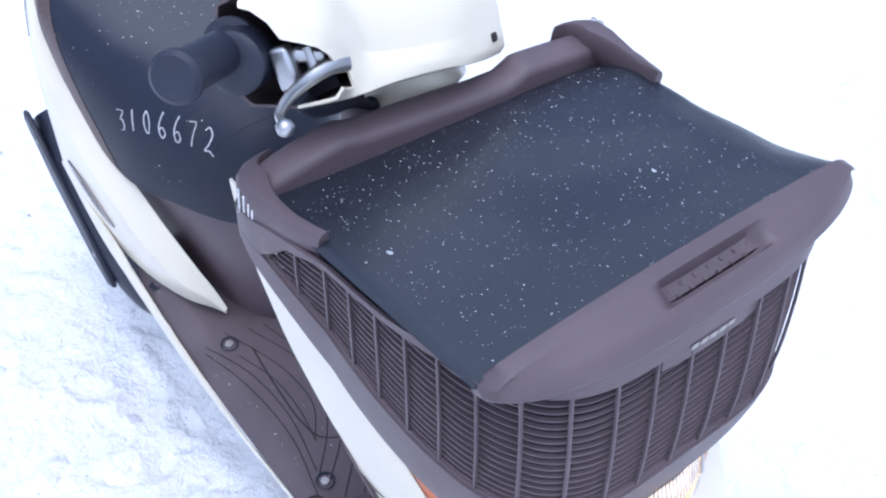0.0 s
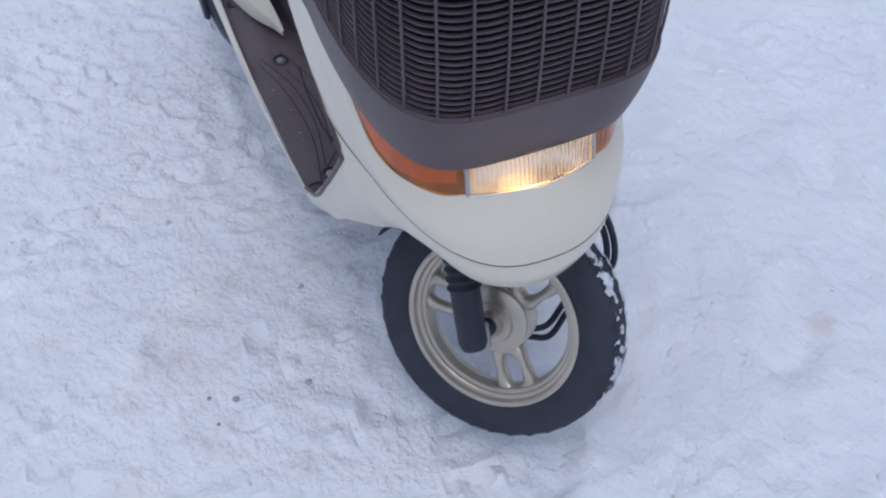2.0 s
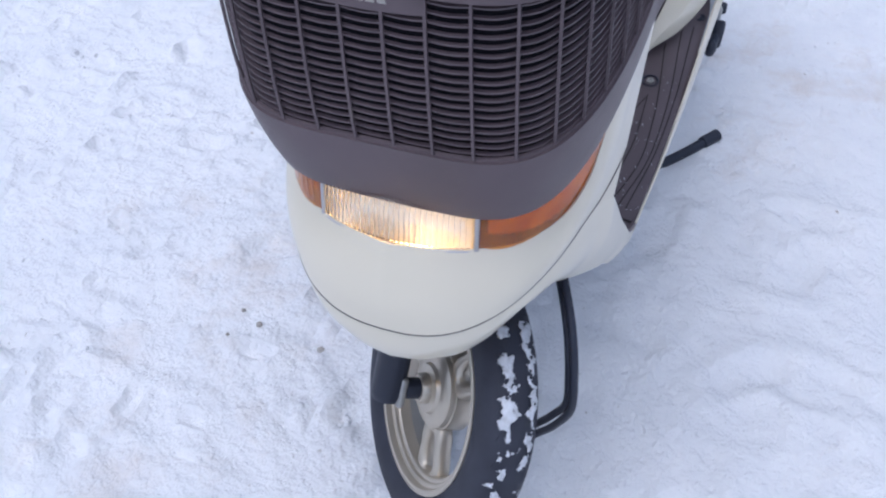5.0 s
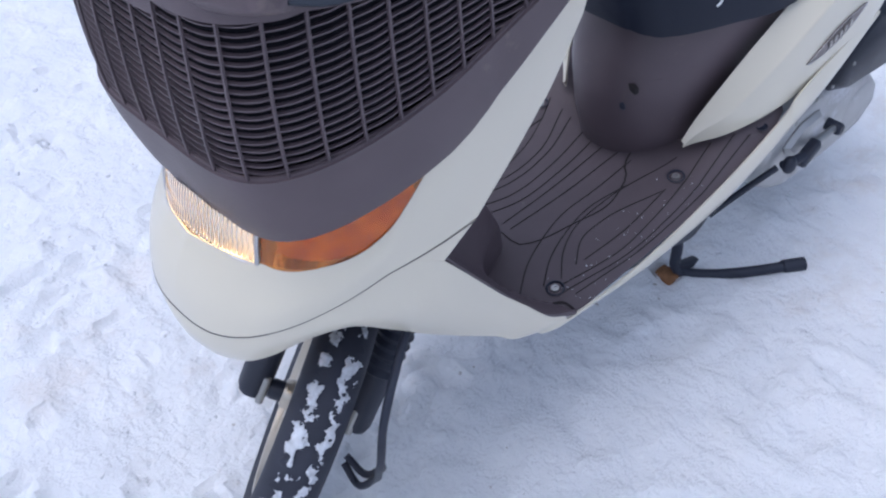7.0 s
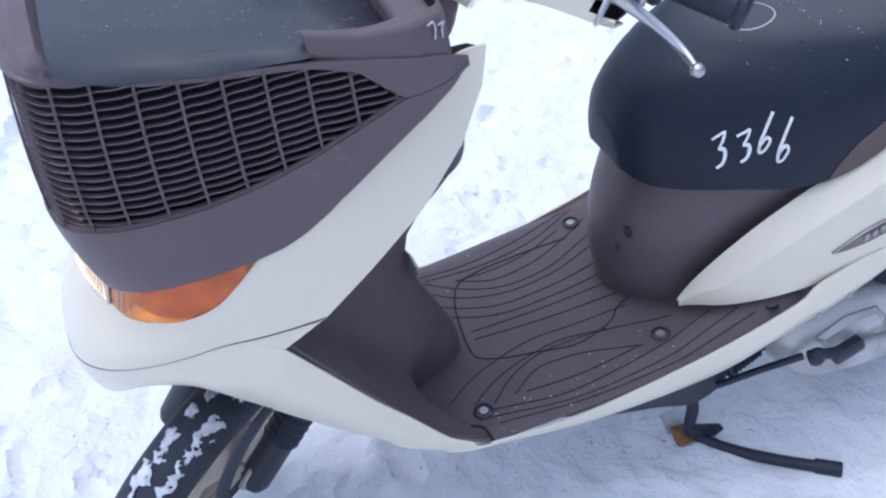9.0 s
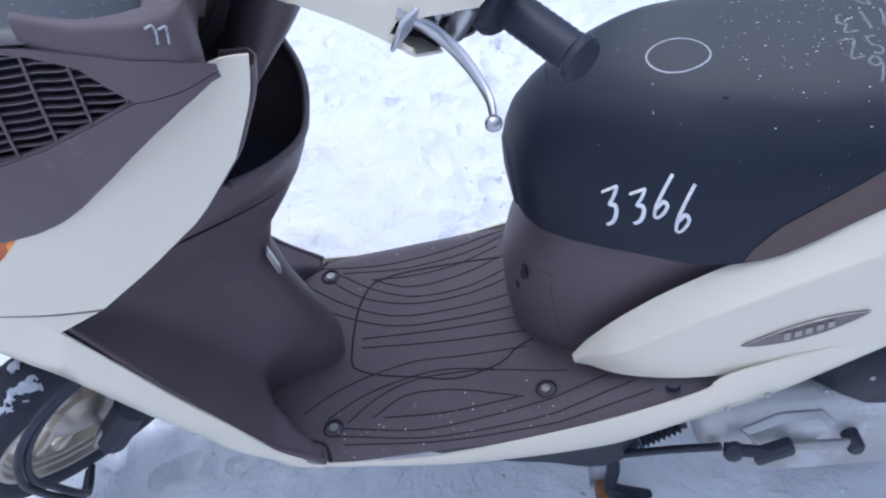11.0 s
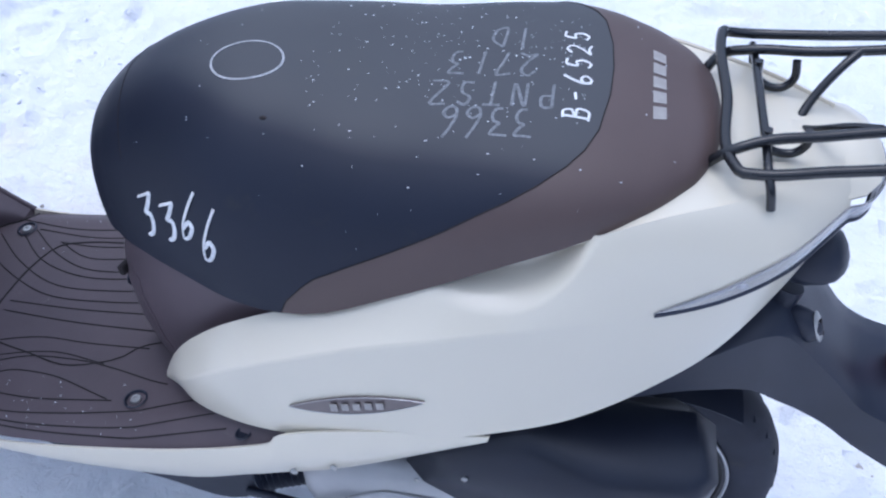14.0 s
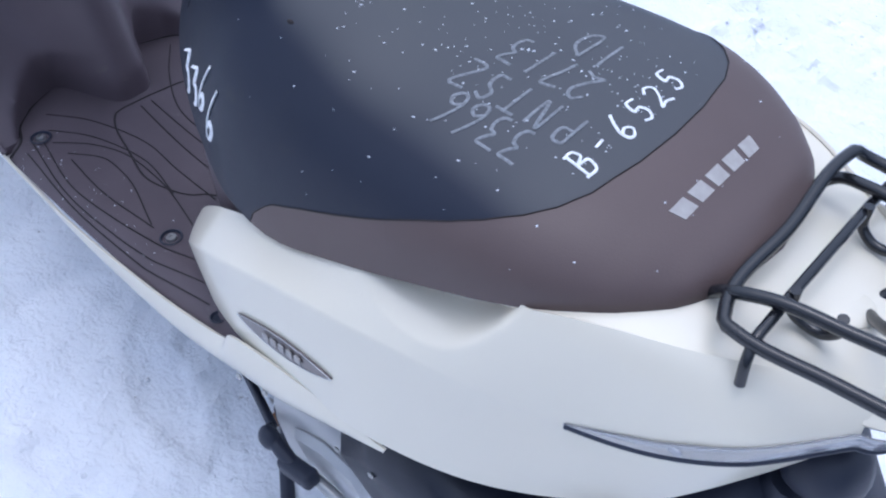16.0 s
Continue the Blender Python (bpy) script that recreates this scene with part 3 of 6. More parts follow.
def basket_line(z_of_x, start, count, inset=0.0):
    """Line round the left half of the basket from x = start to the middle of its front."""
    xf, w, n = basket_section(0.54)
    xs, ys = contour(0.03, xf, w, n, start, count)
    pts = []
    for x, y in zip(xs, ys):
        z = z_of_x(x)
        xf2, w2, n2 = basket_section(z)
        k = (x - 0.03) / (xf - 0.03)
        x2 = 0.03 + (xf2 - 0.03) * k
        y2 = y / w * w2
        pts.append((x2 - inset * max(0, (x2 - 0.3)) / 0.21 * (1 if abs(y2) < 0.18 else 0.6), y2 * (1 - inset / max(w2, 0.01)) + (flare(x2) if inset < 0.01 else 0.0), z))
    return pts


SKIRT_X, SKIRT_Z = (0.085, 0.106, 0.132, 0.162, 0.195, 0.231, 0.267, 0.298, 0.325, 0.36, 0.40, 0.46, 0.53), (0.600, 0.599, 0.589, 0.569, 0.544, 0.515, 0.488, 0.470, 0.460, 0.4545, 0.451, 0.447, 0.441)
LOW_X, LOW_Z = (0.085, 0.110, 0.168, 0.21, 0.263, 0.32, 0.377, 0.44, 0.53), (0.604, 0.603, 0.5995, 0.582, 0.561, 0.550, 0.545, 0.543, 0.541)
UP_X, UP_Z = (0.085, 0.110, 0.168, 0.185, 0.205, 0.244, 0.30, 0.35, 0.405, 0.45, 0.53), (0.605, 0.604, 0.6005, 0.618, 0.640, 0.655, 0.667, 0.677, 0.689, 0.701, 0.706)
RIM_X, RIM_Z = (0.085, 0.13, 0.19, 0.25, 0.35, 0.40, 0.45, 0.53), (0.602, 0.634, 0.650, 0.663, 0.684, 0.699, 0.719, 0.735)


def build_basket():
    shell = []
    for lo, hi, rows_n in (((SKIRT_X, SKIRT_Z), (LOW_X, LOW_Z), 10), ((UP_X, UP_Z), (RIM_X, RIM_Z), 5)):
        rows = []
        for v in np.linspace(0, 1, rows_n):
            rows.append(basket_line(lambda x: lin(x, *lo) * (1 - v) + lin(x, *hi) * v, 0.086, 90))
        shell.append(thick(mirrored(grid(rows)), -0.0035))
    basket = part("front_basket", join(*shell), M_BROWN, scooter, "brown plastic front basket with slatted sides")
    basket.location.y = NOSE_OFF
    # rounded lower lip of the skirt and frames of the slatted opening
    for curve, r in (((SKIRT_X, SKIRT_Z), 0.004), ((LOW_X, LOW_Z), 0.0028), ((UP_X, UP_Z), 0.0028)):
        half = basket_line(lambda x: lin(x, *curve), 0.09, 70, 0.002)
        line = half + [(x, -y, z) for x, y, z in half[::-1][1:]]
        part("rim", tube(line, r, None, 6), M_BROWN, basket)
    # slats
    for z in np.arange(0.5480, 0.704, 0.0089):
        start = lin(z, (0.545, 0.55, 0.561, 0.582, 0.5995, 0.618, 0.640, 0.655, 0.677, 0.689, 0.701, 0.706), (0.37, 0.325, 0.262, 0.21, 0.17, 0.186, 0.206, 0.245, 0.35, 0.405, 0.45, 0.47))
        outer, inner = basket_line(lambda x: z, start, 90, 0.0026), basket_line(lambda x: z, start, 90, 0.0062)
        way = np.r_[0, np.cumsum([math.dist(a[:2], b[:2]) for a, b in zip(outer, outer[1:])])]
        sag = -0.0016 * np.abs(np.cos(math.pi * (way[-1] - way) / 0.0395))
        line = lambda half, dz: [(x, y, zz + dz + d) for (x, y, zz), d in zip(half, sag)] + [(x, -y, zz + dz + d) for (x, y, zz), d in list(zip(half, sag))[::-1][1:]]
        rows = [line(outer, -0.0009), line(outer, 0.0009), line(inner, 0.0009), line(inner, -0.0009), line(outer, -0.0009)]
        part("slat", grid(rows), M_BROWN, basket)
    # uprights
    xf, w, n = basket_section(0.54)
    xs, ys = contour(0.03, xf, w, n, 0.15, 600)
    d = np.r_[0, np.cumsum(np.hypot(np.diff(xs), np.diff(ys)))]
    for k in range(14):
        for s in (1, -1):
            x = float(np.interp(d[-1] - (k + 0.5) * 0.0395, d, xs))
            y = float(np.interp(d[-1] - (k + 0.5) * 0.0395, d, ys))
            lo, hi = lin(x, LOW_X, LOW_Z), lin(x, UP_X, UP_Z)
            if hi - lo < 0.006 or x < 0.165:
                continue
            col = []
            for z in np.linspace(lo - 0.002, hi + 0.002, 8):
                xf2, w2, n2 = basket_section(z)
                col.append((0.03 + (xf2 - 0.03) * (x - 0.03) / (xf - 0.03), s * (y / w * w2 * 0.997 + flare(x)), z))
            part("upright", sweep(col, [(-0.0014, -0.0013), (0.0014, -0.0013), (0.0014, 0.0013), (-0.0014, 0.0013)]), M_BROWN, basket)
    # near-black sheet behind the slats: the covered basket's inner shade as colour
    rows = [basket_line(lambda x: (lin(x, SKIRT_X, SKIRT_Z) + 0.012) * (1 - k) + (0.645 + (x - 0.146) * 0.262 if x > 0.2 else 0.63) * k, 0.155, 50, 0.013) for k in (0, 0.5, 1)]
    part("shade_sheet", mirrored(grid(rows)), M_SHADE, basket, "near-black sheet for the shade inside the basket")
    # badge plate on the front
    rows = []
    for z in np.linspace(0.686, 0.716, 4):
        xf2 = basket_section(z)[0]
        rows.append([(xf2 + 0.0015 - 1.2 * y * y, y, z) for y in np.linspace(-0.053, 0.060, 12)])
    plate = part("badge_plate", thick(grid(rows), 0.003), M_BROWN, basket, "brown plate with a pale maker's mark")
    for k in range(5):
        y = -0.020 + 0.0105 * k
        part("mark", block((0.0012, 0.0080, 0.0065), 0.0004, (basket_section(0.697)[0] + 0.0020 - 1.2 * y * y, y, 0.697)), M_PRINT, plate)
    # crescent handle along the front of the lid
    rows = []
    for y in np.linspace(-0.206, 0.206, 73):
        q = 1 - (abs(y) / 0.2065) ** 2.8
        reach = 0.012 + 0.042 * max(q, 0) ** 0.62
        back, z0 = 0.447, 0.738 + 0.008 * q
        front = back + reach
        pocket = max(0.0, 1 - (abs(y - 0.008) / 0.061) ** 8) if abs(y - 0.008) < 0.061 else 0.0
        dip = 0.015 * pocket
        q = max(q, 0.0)
        lift = min(1.0, 0.1 + 4 * q)
        rows.append([(back, y, z0 - 0.012 - 0.018 * q), (back, y, z0), (back + 0.004, y, z0 + lift * (0.010 + 0.004 * q)), (back + min(0.018, 0.9 * reach), y, z0 + lift * (0.012 + 0.004 * q)), (back + min(0.0195, 0.93 * reach), y, z0 + lift * (0.0115 + 0.004 * q) - dip), (back + max(0.0125, reach * 0.66), y, z0 + 0.0055 * lift - 0.75 * dip), (back + max(0.013, reach * 0.72), y, z0 + 0.0050 * lift), (front - 0.006, y, z0 - 0.001), (front, y, z0 - 0.006 - 0.006 * q), (front - 0.004, y, z0 - 0.011 - 0.021 * q), (front - 0.012, y, z0 - 0.014 - 0.022 * q)])
    lip = part("lid_handle", grid(rows, closed=True, caps=True), M_BROWN, basket, "brown crescent handle with a dimpled grip recess", sharp=60)
    for k in range(7):
        for r in range(2):
            part("dimple", ball(0.0023, (0.4700 + 0.0070 * r, -0.037 + 0.0150 * k + 0.006 * r, 0.7455 - 0.0020 * r), (1, 1, 0.5), 10), M_BROWN, lip)
    # raised rail along the back
    rows = []
    for y in np.linspace(-0.214, 0.214, 61):
        e = abs(y) / 0.222
        z = lin(y, (-0.222, -0.205, -0.173, -0.128, -0.116, -0.096, 0.005, 0.049, 0.087, 0.108, 0.175, 0.222), (0.648, 0.660, 0.670, 0.679, 0.679, 0.672, 0.661, 0.655, 0.653, 0.665, 0.657, 0.650))
        x = 0.113 + 0.022 * max(0.0, (e - 0.86) / 0.14) ** 2
        t = 0.036 - 0.01 * max(0.0, (e - 0.86) / 0.14)
        rows.append([(x + 0.006, y, z - 0.06), (x - 0.004, y, z - 0.02), (x - 0.001, y, z - 0.006), (x + 0.003, y, z - 0.0015), (x + 0.008, y, z), (x + t - 0.006, y, z - 0.001), (x + t - 0.001, y, z - 0.004), (x + t + 0.001, y, z - 0.010), (x + t + 0.003, y, z - 0.06)])
    part("back_rail", grid(rows, closed=True, caps=True), M_BROWN, basket, "brown raised back rail", sharp=50)
    for s in (1, -1):
        rows = []
        for x in np.r_[np.linspace(0.106, 0.15, 12), np.linspace(0.155, 0.240, 16)]:
            y0 = lin(x, (0.106, 0.110, 0.117, 0.128, 0.15, 0.2, 0.24), (0.198, 0.212, 0.221, 0.2255, 0.227, 0.2185, 0.2075))
            lo = lin(x, (0.105, 0.128, 0.175, 0.21, 0.24), (0.603, 0.606, 0.622, 0.642, 0.660))
            hi = lin(x, (0.105, 0.13, 0.16, 0.19, 0.24), (0.664, 0.671, 0.673, 0.676, 0.6895))
            wide = lin(x, (0.106, 0.135, 0.15, 0.17, 0.24), (0.02, 0.028, 0.024, 0.017, 0.009))
            rows.append([(x, s * y, z) for y, z in ((y0 - 0.008, lo - 0.003), (y0 - 0.002, lo), (y0, lo * 0.75 + hi * 0.25), (y0, (lo + hi) / 2), (y0 - 0.001, hi - 0.007), (y0 - 0.005, hi - 0.0015), (y0 - 0.010, hi), (y0 - wide, hi - 0.0005), (y0 - wide - 0.002, hi - 0.004), (y0 - wide - 0.003, hi - 0.025))])
        part("rail_ear", grid(rows, closed=True, caps=True), M_BROWN, basket, "brown rounded corner of the rail", sharp=50)
    for k, dx in enumerate((0, 0.008, 0.016, 0.022)):
        part("chalk_mark", tube([(0.134 + dx, lin(dx, (0, 0.022), (-0.2275, -0.2260)), 0.632 + 0.003 * k), (0.135 + dx, lin(dx, (0, 0.022), (-0.2270, -0.2255)), 0.663 - 0.003 * k)], 0.0012, None, 6), M_CHALK, basket)
    for k in range(2):
        part("chalk_mark", tube(spline([(0.132 - 0.010 * k, 0.2268, 0.666 - 0.003 * k), (0.126 - 0.010 * k, 0.2256, 0.667 - 0.003 * k), (0.125 - 0.008 * k, 0.2256 - 0.003 * k, 0.662 - 0.003 * k), (0.127 - 0.008 * k, 0.2262 - 0.003 * k, 0.650 - 0.003 * k)], 14), 0.0011, None, 6), M_WORNCHALK, basket)
    # cover stretched over the top, hanging lower and rippled along its left edge
    def lid_height(x, v):
        right = 0.649 + 0.300 * (x - 0.148)
        left = table(x, (0.146, 0.205, 0.25, 0.30, 0.35, 0.40, 0.44, 0.455), (0.642, 0.664, 0.673, 0.682, 0.693, 0.708, 0.727, 0.737))
        k = (v + 1) / 2
        u = (x - 0.146) / 0.306
        z = right + (left - right) * max(0.0, (v - 0.72) / 0.28) ** 1.5 - 0.006 * (1 - v * v) * (1 - k) * math.sin(math.pi * min(1, u * 1.1))
        z -= 0.016 * k * max(0.0, 1 - u * 3.5) ** 2 + 0.004 * max(0.0, 1 - u * 5)
        return z + 0.003 * noise.noise(Vector((x * 9, v * 1.8, 0))) + 0.003 * math.sin(u * 21) * max(0.0, v - 0.8)

    rows = []
    for u in np.linspace(0, 1, 36):
        x = 0.149 + (0.452 - 0.149) * u
        row = []
        for v in np.linspace(-1, 1, 61):
            drop = max(0.0, (abs(v) - 0.95) / 0.05)
            row.append((x, v * 0.2095 + (0.0015 * math.sin(u * 23) * drop if v > 0 else 0), lid_height(x, v) + 0.003 - 0.007 * drop * drop))
        rows.append(row)
    lid = part("basket_lid", thick(grid(rows), 0.003), M_LIDVINYL, basket, "dark vinyl basket cover dusted with snow flecks")
    rnd = random.Random(5)
    bits = []
    for k in range(1250):
        u, v = rnd.random(), rnd.uniform(-0.93, 0.93)
        x, y = 0.150 + 0.295 * u, v * 0.2055
        z = lid_height(x, v) + 0.0035
        a, r, q = rnd.random() * 6.28, rnd.choice((0.00022, 0.0003, 0.0003, 0.0004, 0.0006)), rnd.random()
        bits.append(flake(x, y, z, r, a, 1 + 1.6 * q))
    bits.append(flake(0.29, -0.168, lid_height(0.29, -0.82) + 0.0035, 0.0022, 0.5, 1.8))
    bits.append(flake(0.352, 0.075, lid_height(0.352, 0.365) + 0.0035, 0.0018, 0.2, 2.0))
    ob = part("snow_flecks", join(*bits), M_FLECK, lid, smooth=False)
    tagged(ob, kind="stuff")


def flake(x, y, z, r, a, stretch):
    bm = bmesh.new()
    c, s = math.cos(a), math.sin(a)
    ring = [bm.verts.new((x + (p * stretch * c - q * s) * r, y + (p * stretch * s + q * c) * r, z)) for p, q in ((1, 0.2), (0.3, 1), (-0.8, 0.5), (-0.6, -0.7), (0.5, -0.9))]
    top = bm.verts.new((x, y, z + r * 0.6))
    for i in range(5):
        bm.faces.new((ring[i], ring[(i + 1) % 5], top))
    return bm


# ---- inner leg shield, pocket and column ----
def build_inner_shield():
    def lip(y):
        return 0.404 + 0.058 * (abs(y) / 0.19) ** 1.75

    def skin(y, z):
        e = abs(y)
        edge = lin(z, (0.0, 0.05, 0.175, 0.325, 0.345, 0.387, 0.437, 0.47), (0.158, 0.213, 0.287, 0.359, 0.306, 0.237, 0.170, 0.14))
        if z < 0.06:
            edge = max(edge, lin(e, (0.06, 0.117, 0.149, 0.17, 0.191), (0.233, 0.212, 0.187, 0.157, 0.150)))
        mid = lin(z, (0.0, 0.04, 0.10, 0.156, 0.22, 0.26, 0.30, 0.34, 0.38, 0.42, 0.46), (0.124, 0.122, 0.140, 0.158, 0.168, 0.155, 0.124, 0.097, 0.078, 0.066, 0.060))
        wide = lin(z, (0.0, 0.1, 0.2, 0.26, 0.31, 0.36, 0.41, 0.46), (0.050, 0.058, 0.068, 0.082, 0.098, 0.122, 0.175, 0.20))
        g = math.exp(-((e / wide) ** lin(z, (0.0, 0.06, 0.22, 0.40), (4.0, 2.6, 2.6, 3.0)))) * (1 - (e / 0.1935) ** 8)
        return edge + (mid - edge) * g

    rows = []
    for v in np.linspace(0, 1, 44):
        row = []
        for y in np.linspace(-0.191, 0.191, 77):
            low = -0.010
            z = low + (lip(y) - low) * v
            row.append((skin(y, z), y, z))
        rows.append(row)
    shield = part("inner_leg_shield", thick(grid(rows), -0.003), M_BROWN, scooter, "brown inner leg shield with an open pocket")
    for s in (1, -1):
        part("rim", tube(spline([(0.359, s * 0.1905, 0.322), (0.285, s * 0.1915, 0.176), (0.21, s * 0.1915, 0.047), (0.155, s * 0.191, -0.003)], 30), 0.0042, None, 8), M_BROWN, shield)
    part("pocket_rim", tube(spline([(skin(y, lip(y)) + 0.001, y, lip(y)) for y in np.linspace(-0.18, 0.18, 25)], 60), 0.0045, None, 8), M_BROWN, shield)
    # pocket floor and back wall
    rows = []
    for v in np.linspace(0, 1, 12):
        row = []
        for y in np.linspace(-0.178, 0.178, 31):
            z = 0.336 + (0.632 - 0.336) * v
            row.append((lin(z, (0.27, 0.345, 0.437, 0.56, 0.66), (0.30, 0.315, 0.235, 0.145, 0.118)) + 0.02 * (1 - (y / 0.178) ** 2), y, z))
        rows.append(row)
    part("pocket_wall", thick(grid(rows), -0.003), M_BLACK, shield, "dark pocket interior")
    rows = [[(skin(y, 0.34) + 0.004 + (0.31 - skin(y, 0.34)) * k, y, 0.335) for y in np.linspace(-0.17, 0.17, 25)] for k in np.linspace(0, 1, 5)]
    part("pocket_floor", grid(rows), M_BLACK, shield)
    # returns along the leg shield's edge
    for s in (1, -1):
        rows = []
        for z in np.linspace(0.327, 0.588, 26):
            x = lin(z, (0.325, 0.345, 0.387, 0.437, 0.50, 0.56, 0.60, 0.66), (0.358, 0.303, 0.237, 0.168, 0.112, 0.08, 0.070, 0.075))
            rows.append([(x + 0.004, s * 0.1945, z), (x - 0.003, s * 0.194, z), (x - 0.006, s * 0.188, z), (x - 0.006, s * 0.172, z), (x + 0.002, s * 0.158, z), (x + 0.03, s * 0.152, z)])
        part("shield_edge", thick(grid(rows), 0.002), M_BROWN, shield)
    # column cover up to the handlebar
    rows = []
    for v in np.linspace(0, 1, 14):
        z = 0.36 + 0.27 * v
        cx, r = lin(z, (0.36, 0.456, 0.52, 0.63), (0.25, 0.155, 0.090, 0.035)), lin(z, (0.36, 0.5, 0.63), (0.075, 0.06, 0.05))
        rows.append([(cx + 0.9 * r * math.cos(a), r * math.sin(a), z - 0.02 * math.cos(a)) for a in np.linspace(0, 2 * math.pi, 28, endpoint=False)])
    part("column_cover", grid(rows, closed=True, caps=True), M_BROWN, scooter, "brown steering column cover")
    # ignition lock plate
    part("lock_plate", moved(block((0.006, 0.022, 0.04), 0.004), pose(0.166, 0.03, 0.215, 0, 10, 12)), M_STEEL, scooter, "small steel lock plate")


# ---- footboard ----
def floor_height(x, y):
    e = abs(y)
    z = 0.0
    if x < -0.15:
        z += (-0.15 - x) * 0.20 * min(1, max(0, (e - 0.08) / 0.07))
    if e > 0.165:
        z -= 0.9 * (e - 0.165) ** 1.5 * 3
    return z


def build_footboard():
    def half(x):
        return lin(x, (-0.352, -0.345, -0.32, -0.19, 0.0, 0.14, 0.153, 0.160, 0.187, 0.212, 0.233, 0.24), (0.190, 0.2, 0.205, 0.204, 0.1975, 0.191, 0.189, 0.174, 0.151, 0.119, 0.062, 0.055))

    rows = []
    for x in np.linspace(-0.352, 0.238, 70):
        rows.append([(x, v * half(x), floor_height(x, v * half(x))) for v in np.linspace(-1, 1, 57)])
    board = part("footboard", thick(grid(rows), 0.006), M_FLOOR, scooter, "brown grooved plastic footboard with steel screws")
    def groove(pts, r=0.0010):
        line = spline(pts, 40)
        return sweep([(x, y, floor_height(x, y) + 0.0004) for x, y in line], [(-r, 0.0), (0, r * 0.6), (r, 0.0), (0, -r)])

    # contour lines like wood grain, running round the battery hatch
    right = (
        ((0.163, -0.165), (0.057, -0.147), (-0.048, -0.155), (-0.151, -0.182)),
        ((0.123, -0.145), (0.023, -0.131), (-0.082, -0.144), (-0.159, -0.177)),
        ((0.079, -0.120), (0.023, -0.113), (-0.046, -0.117), (-0.116, -0.141)),
        ((0.127, -0.143), (0.074, -0.097), (0.024, -0.071), (-0.051, -0.067), (-0.155, -0.104)),
        ((0.144, -0.135), (0.091, -0.084), (0.024, -0.056), (-0.059, -0.054), (-0.148, -0.079)),
        ((0.179, -0.133), (0.125, -0.082), (0.050, -0.038), (-0.041, -0.030), (-0.144, -0.041)),
        ((0.190, -0.106), (0.133, -0.061), (0.050, -0.018), (-0.039, -0.010), (-0.137, -0.014)),
        ((0.075, -0.118), (0.028, -0.092), (-0.044, -0.093), (-0.114, -0.116), (-0.163, -0.139)),
    )
    left = (
        ((0.099, -0.005), (-0.006, 0.005), (-0.135, 0.009)),
        ((0.100, 0.012), (-0.006, 0.027), (-0.136, 0.037)),
        ((0.183, 0.110), (0.137, 0.082), (0.082, 0.064), (0.027, 0.055), (-0.043, 0.061), (-0.129, 0.065)),
        ((0.150, 0.127), (0.105, 0.100), (0.051, 0.084), (-0.003, 0.078), (-0.080, 0.093)),
        ((0.123, 0.138), (0.082, 0.106), (0.039, 0.089), (-0.034, 0.088), (-0.175, 0.120)),
        ((0.089, 0.137), (0.044, 0.111), (-0.002, 0.112), (-0.105, 0.145)),
        ((0.074, 0.141), (-0.001, 0.150), (-0.112, 0.147)),
        ((0.131, 0.146), (0.030, 0.170), (-0.059, 0.169), (-0.223, 0.149)),
        ((0.149, 0.155), (0.030, 0.180), (-0.087, 0.183), (-0.256, 0.170)),
        ((0.130, 0.172), (0.002, 0.188), (-0.114, 0.191), (-0.274, 0.187)),
    )
    for line in right + left:
        part("groove", groove(line), M_GROOVE, board)
    for s in (1, -1):
        part("gap", groove([(0.233, s * 0.064), (0.211, s * 0.117), (0.186, s * 0.149), (0.153, s * 0.170), (0.149, s * 0.188)], 0.0022), M_GROOVE, board, "dark gap between footboard and leg shield")
    hatch = [(-0.118, -0.116), (-0.070, -0.120), (-0.02, -0.122), (0.04, -0.121), (0.075, -0.113), (0.100, -0.069), (0.109, -0.026), (0.113, 0.006), (0.110, 0.049), (0.098, 0.057), (0.028, 0.082), (-0.033, 0.098), (-0.072, 0.091), (-0.096, 0.082), (-0.117, 0.062), (-0.141, 0.054)]
    part("hatch_joint", groove(hatch, 0.0015), M_GROOVE, board, "joint round the battery hatch")
    for x, y, z in ((0.1425, 0.1435, 0), (0.1425, -0.1435, 0), (-0.1425, 0.1435, 0), (-0.1425, -0.1435, 0)):
        cup = part("screw_cup", lathe([(0.0, -0.002), (0.0105, -0.002), (0.0125, 0.002), (0.0145, 0.001)], 20, "z"), M_BLACK, board)
        cup.location = (x, y, z + floor_height(x, y) + 0.0012)
        bolt = part("bolt", lathe([(0.0, 0.0006), (0.0026, 0.0006), (0.003, 0.0022), (0.006, 0.002), (0.007, 0.0), (0.007, -0.003)], 18, "z"), M_STEEL, cup)
    for s in (1, -1):
        cup = part("screw_cup", lathe([(0.0, -0.001), (0.006, -0.001), (0.008, 0.001), (0.0095, 0.0)], 16, "z"), M_BLACK, board)
        cup.location = (-0.297, s * 0.193, floor_height(-0.297, 0.193) + 0.002)
    build_floor_flecks(board)


def build_floor_flecks(board):
    rnd = random.Random(21)
    bits = []
    for k in range(95):
        x = rnd.uniform(-0.16, 0.16)
        y = rnd.choice((1, 1, 1, -1)) * (0.19 - abs(rnd.gauss(0, 0.035)))
        bits.append(flake(x, y, floor_height(x, y) + 0.001, rnd.choice((0.0003, 0.0005, 0.0006, 0.0009)), rnd.random() * 6.28, 1 + rnd.random()))
    tagged(part("snow_flecks", join(*bits), M_SNOWBIT, board, smooth=False), kind="stuff")


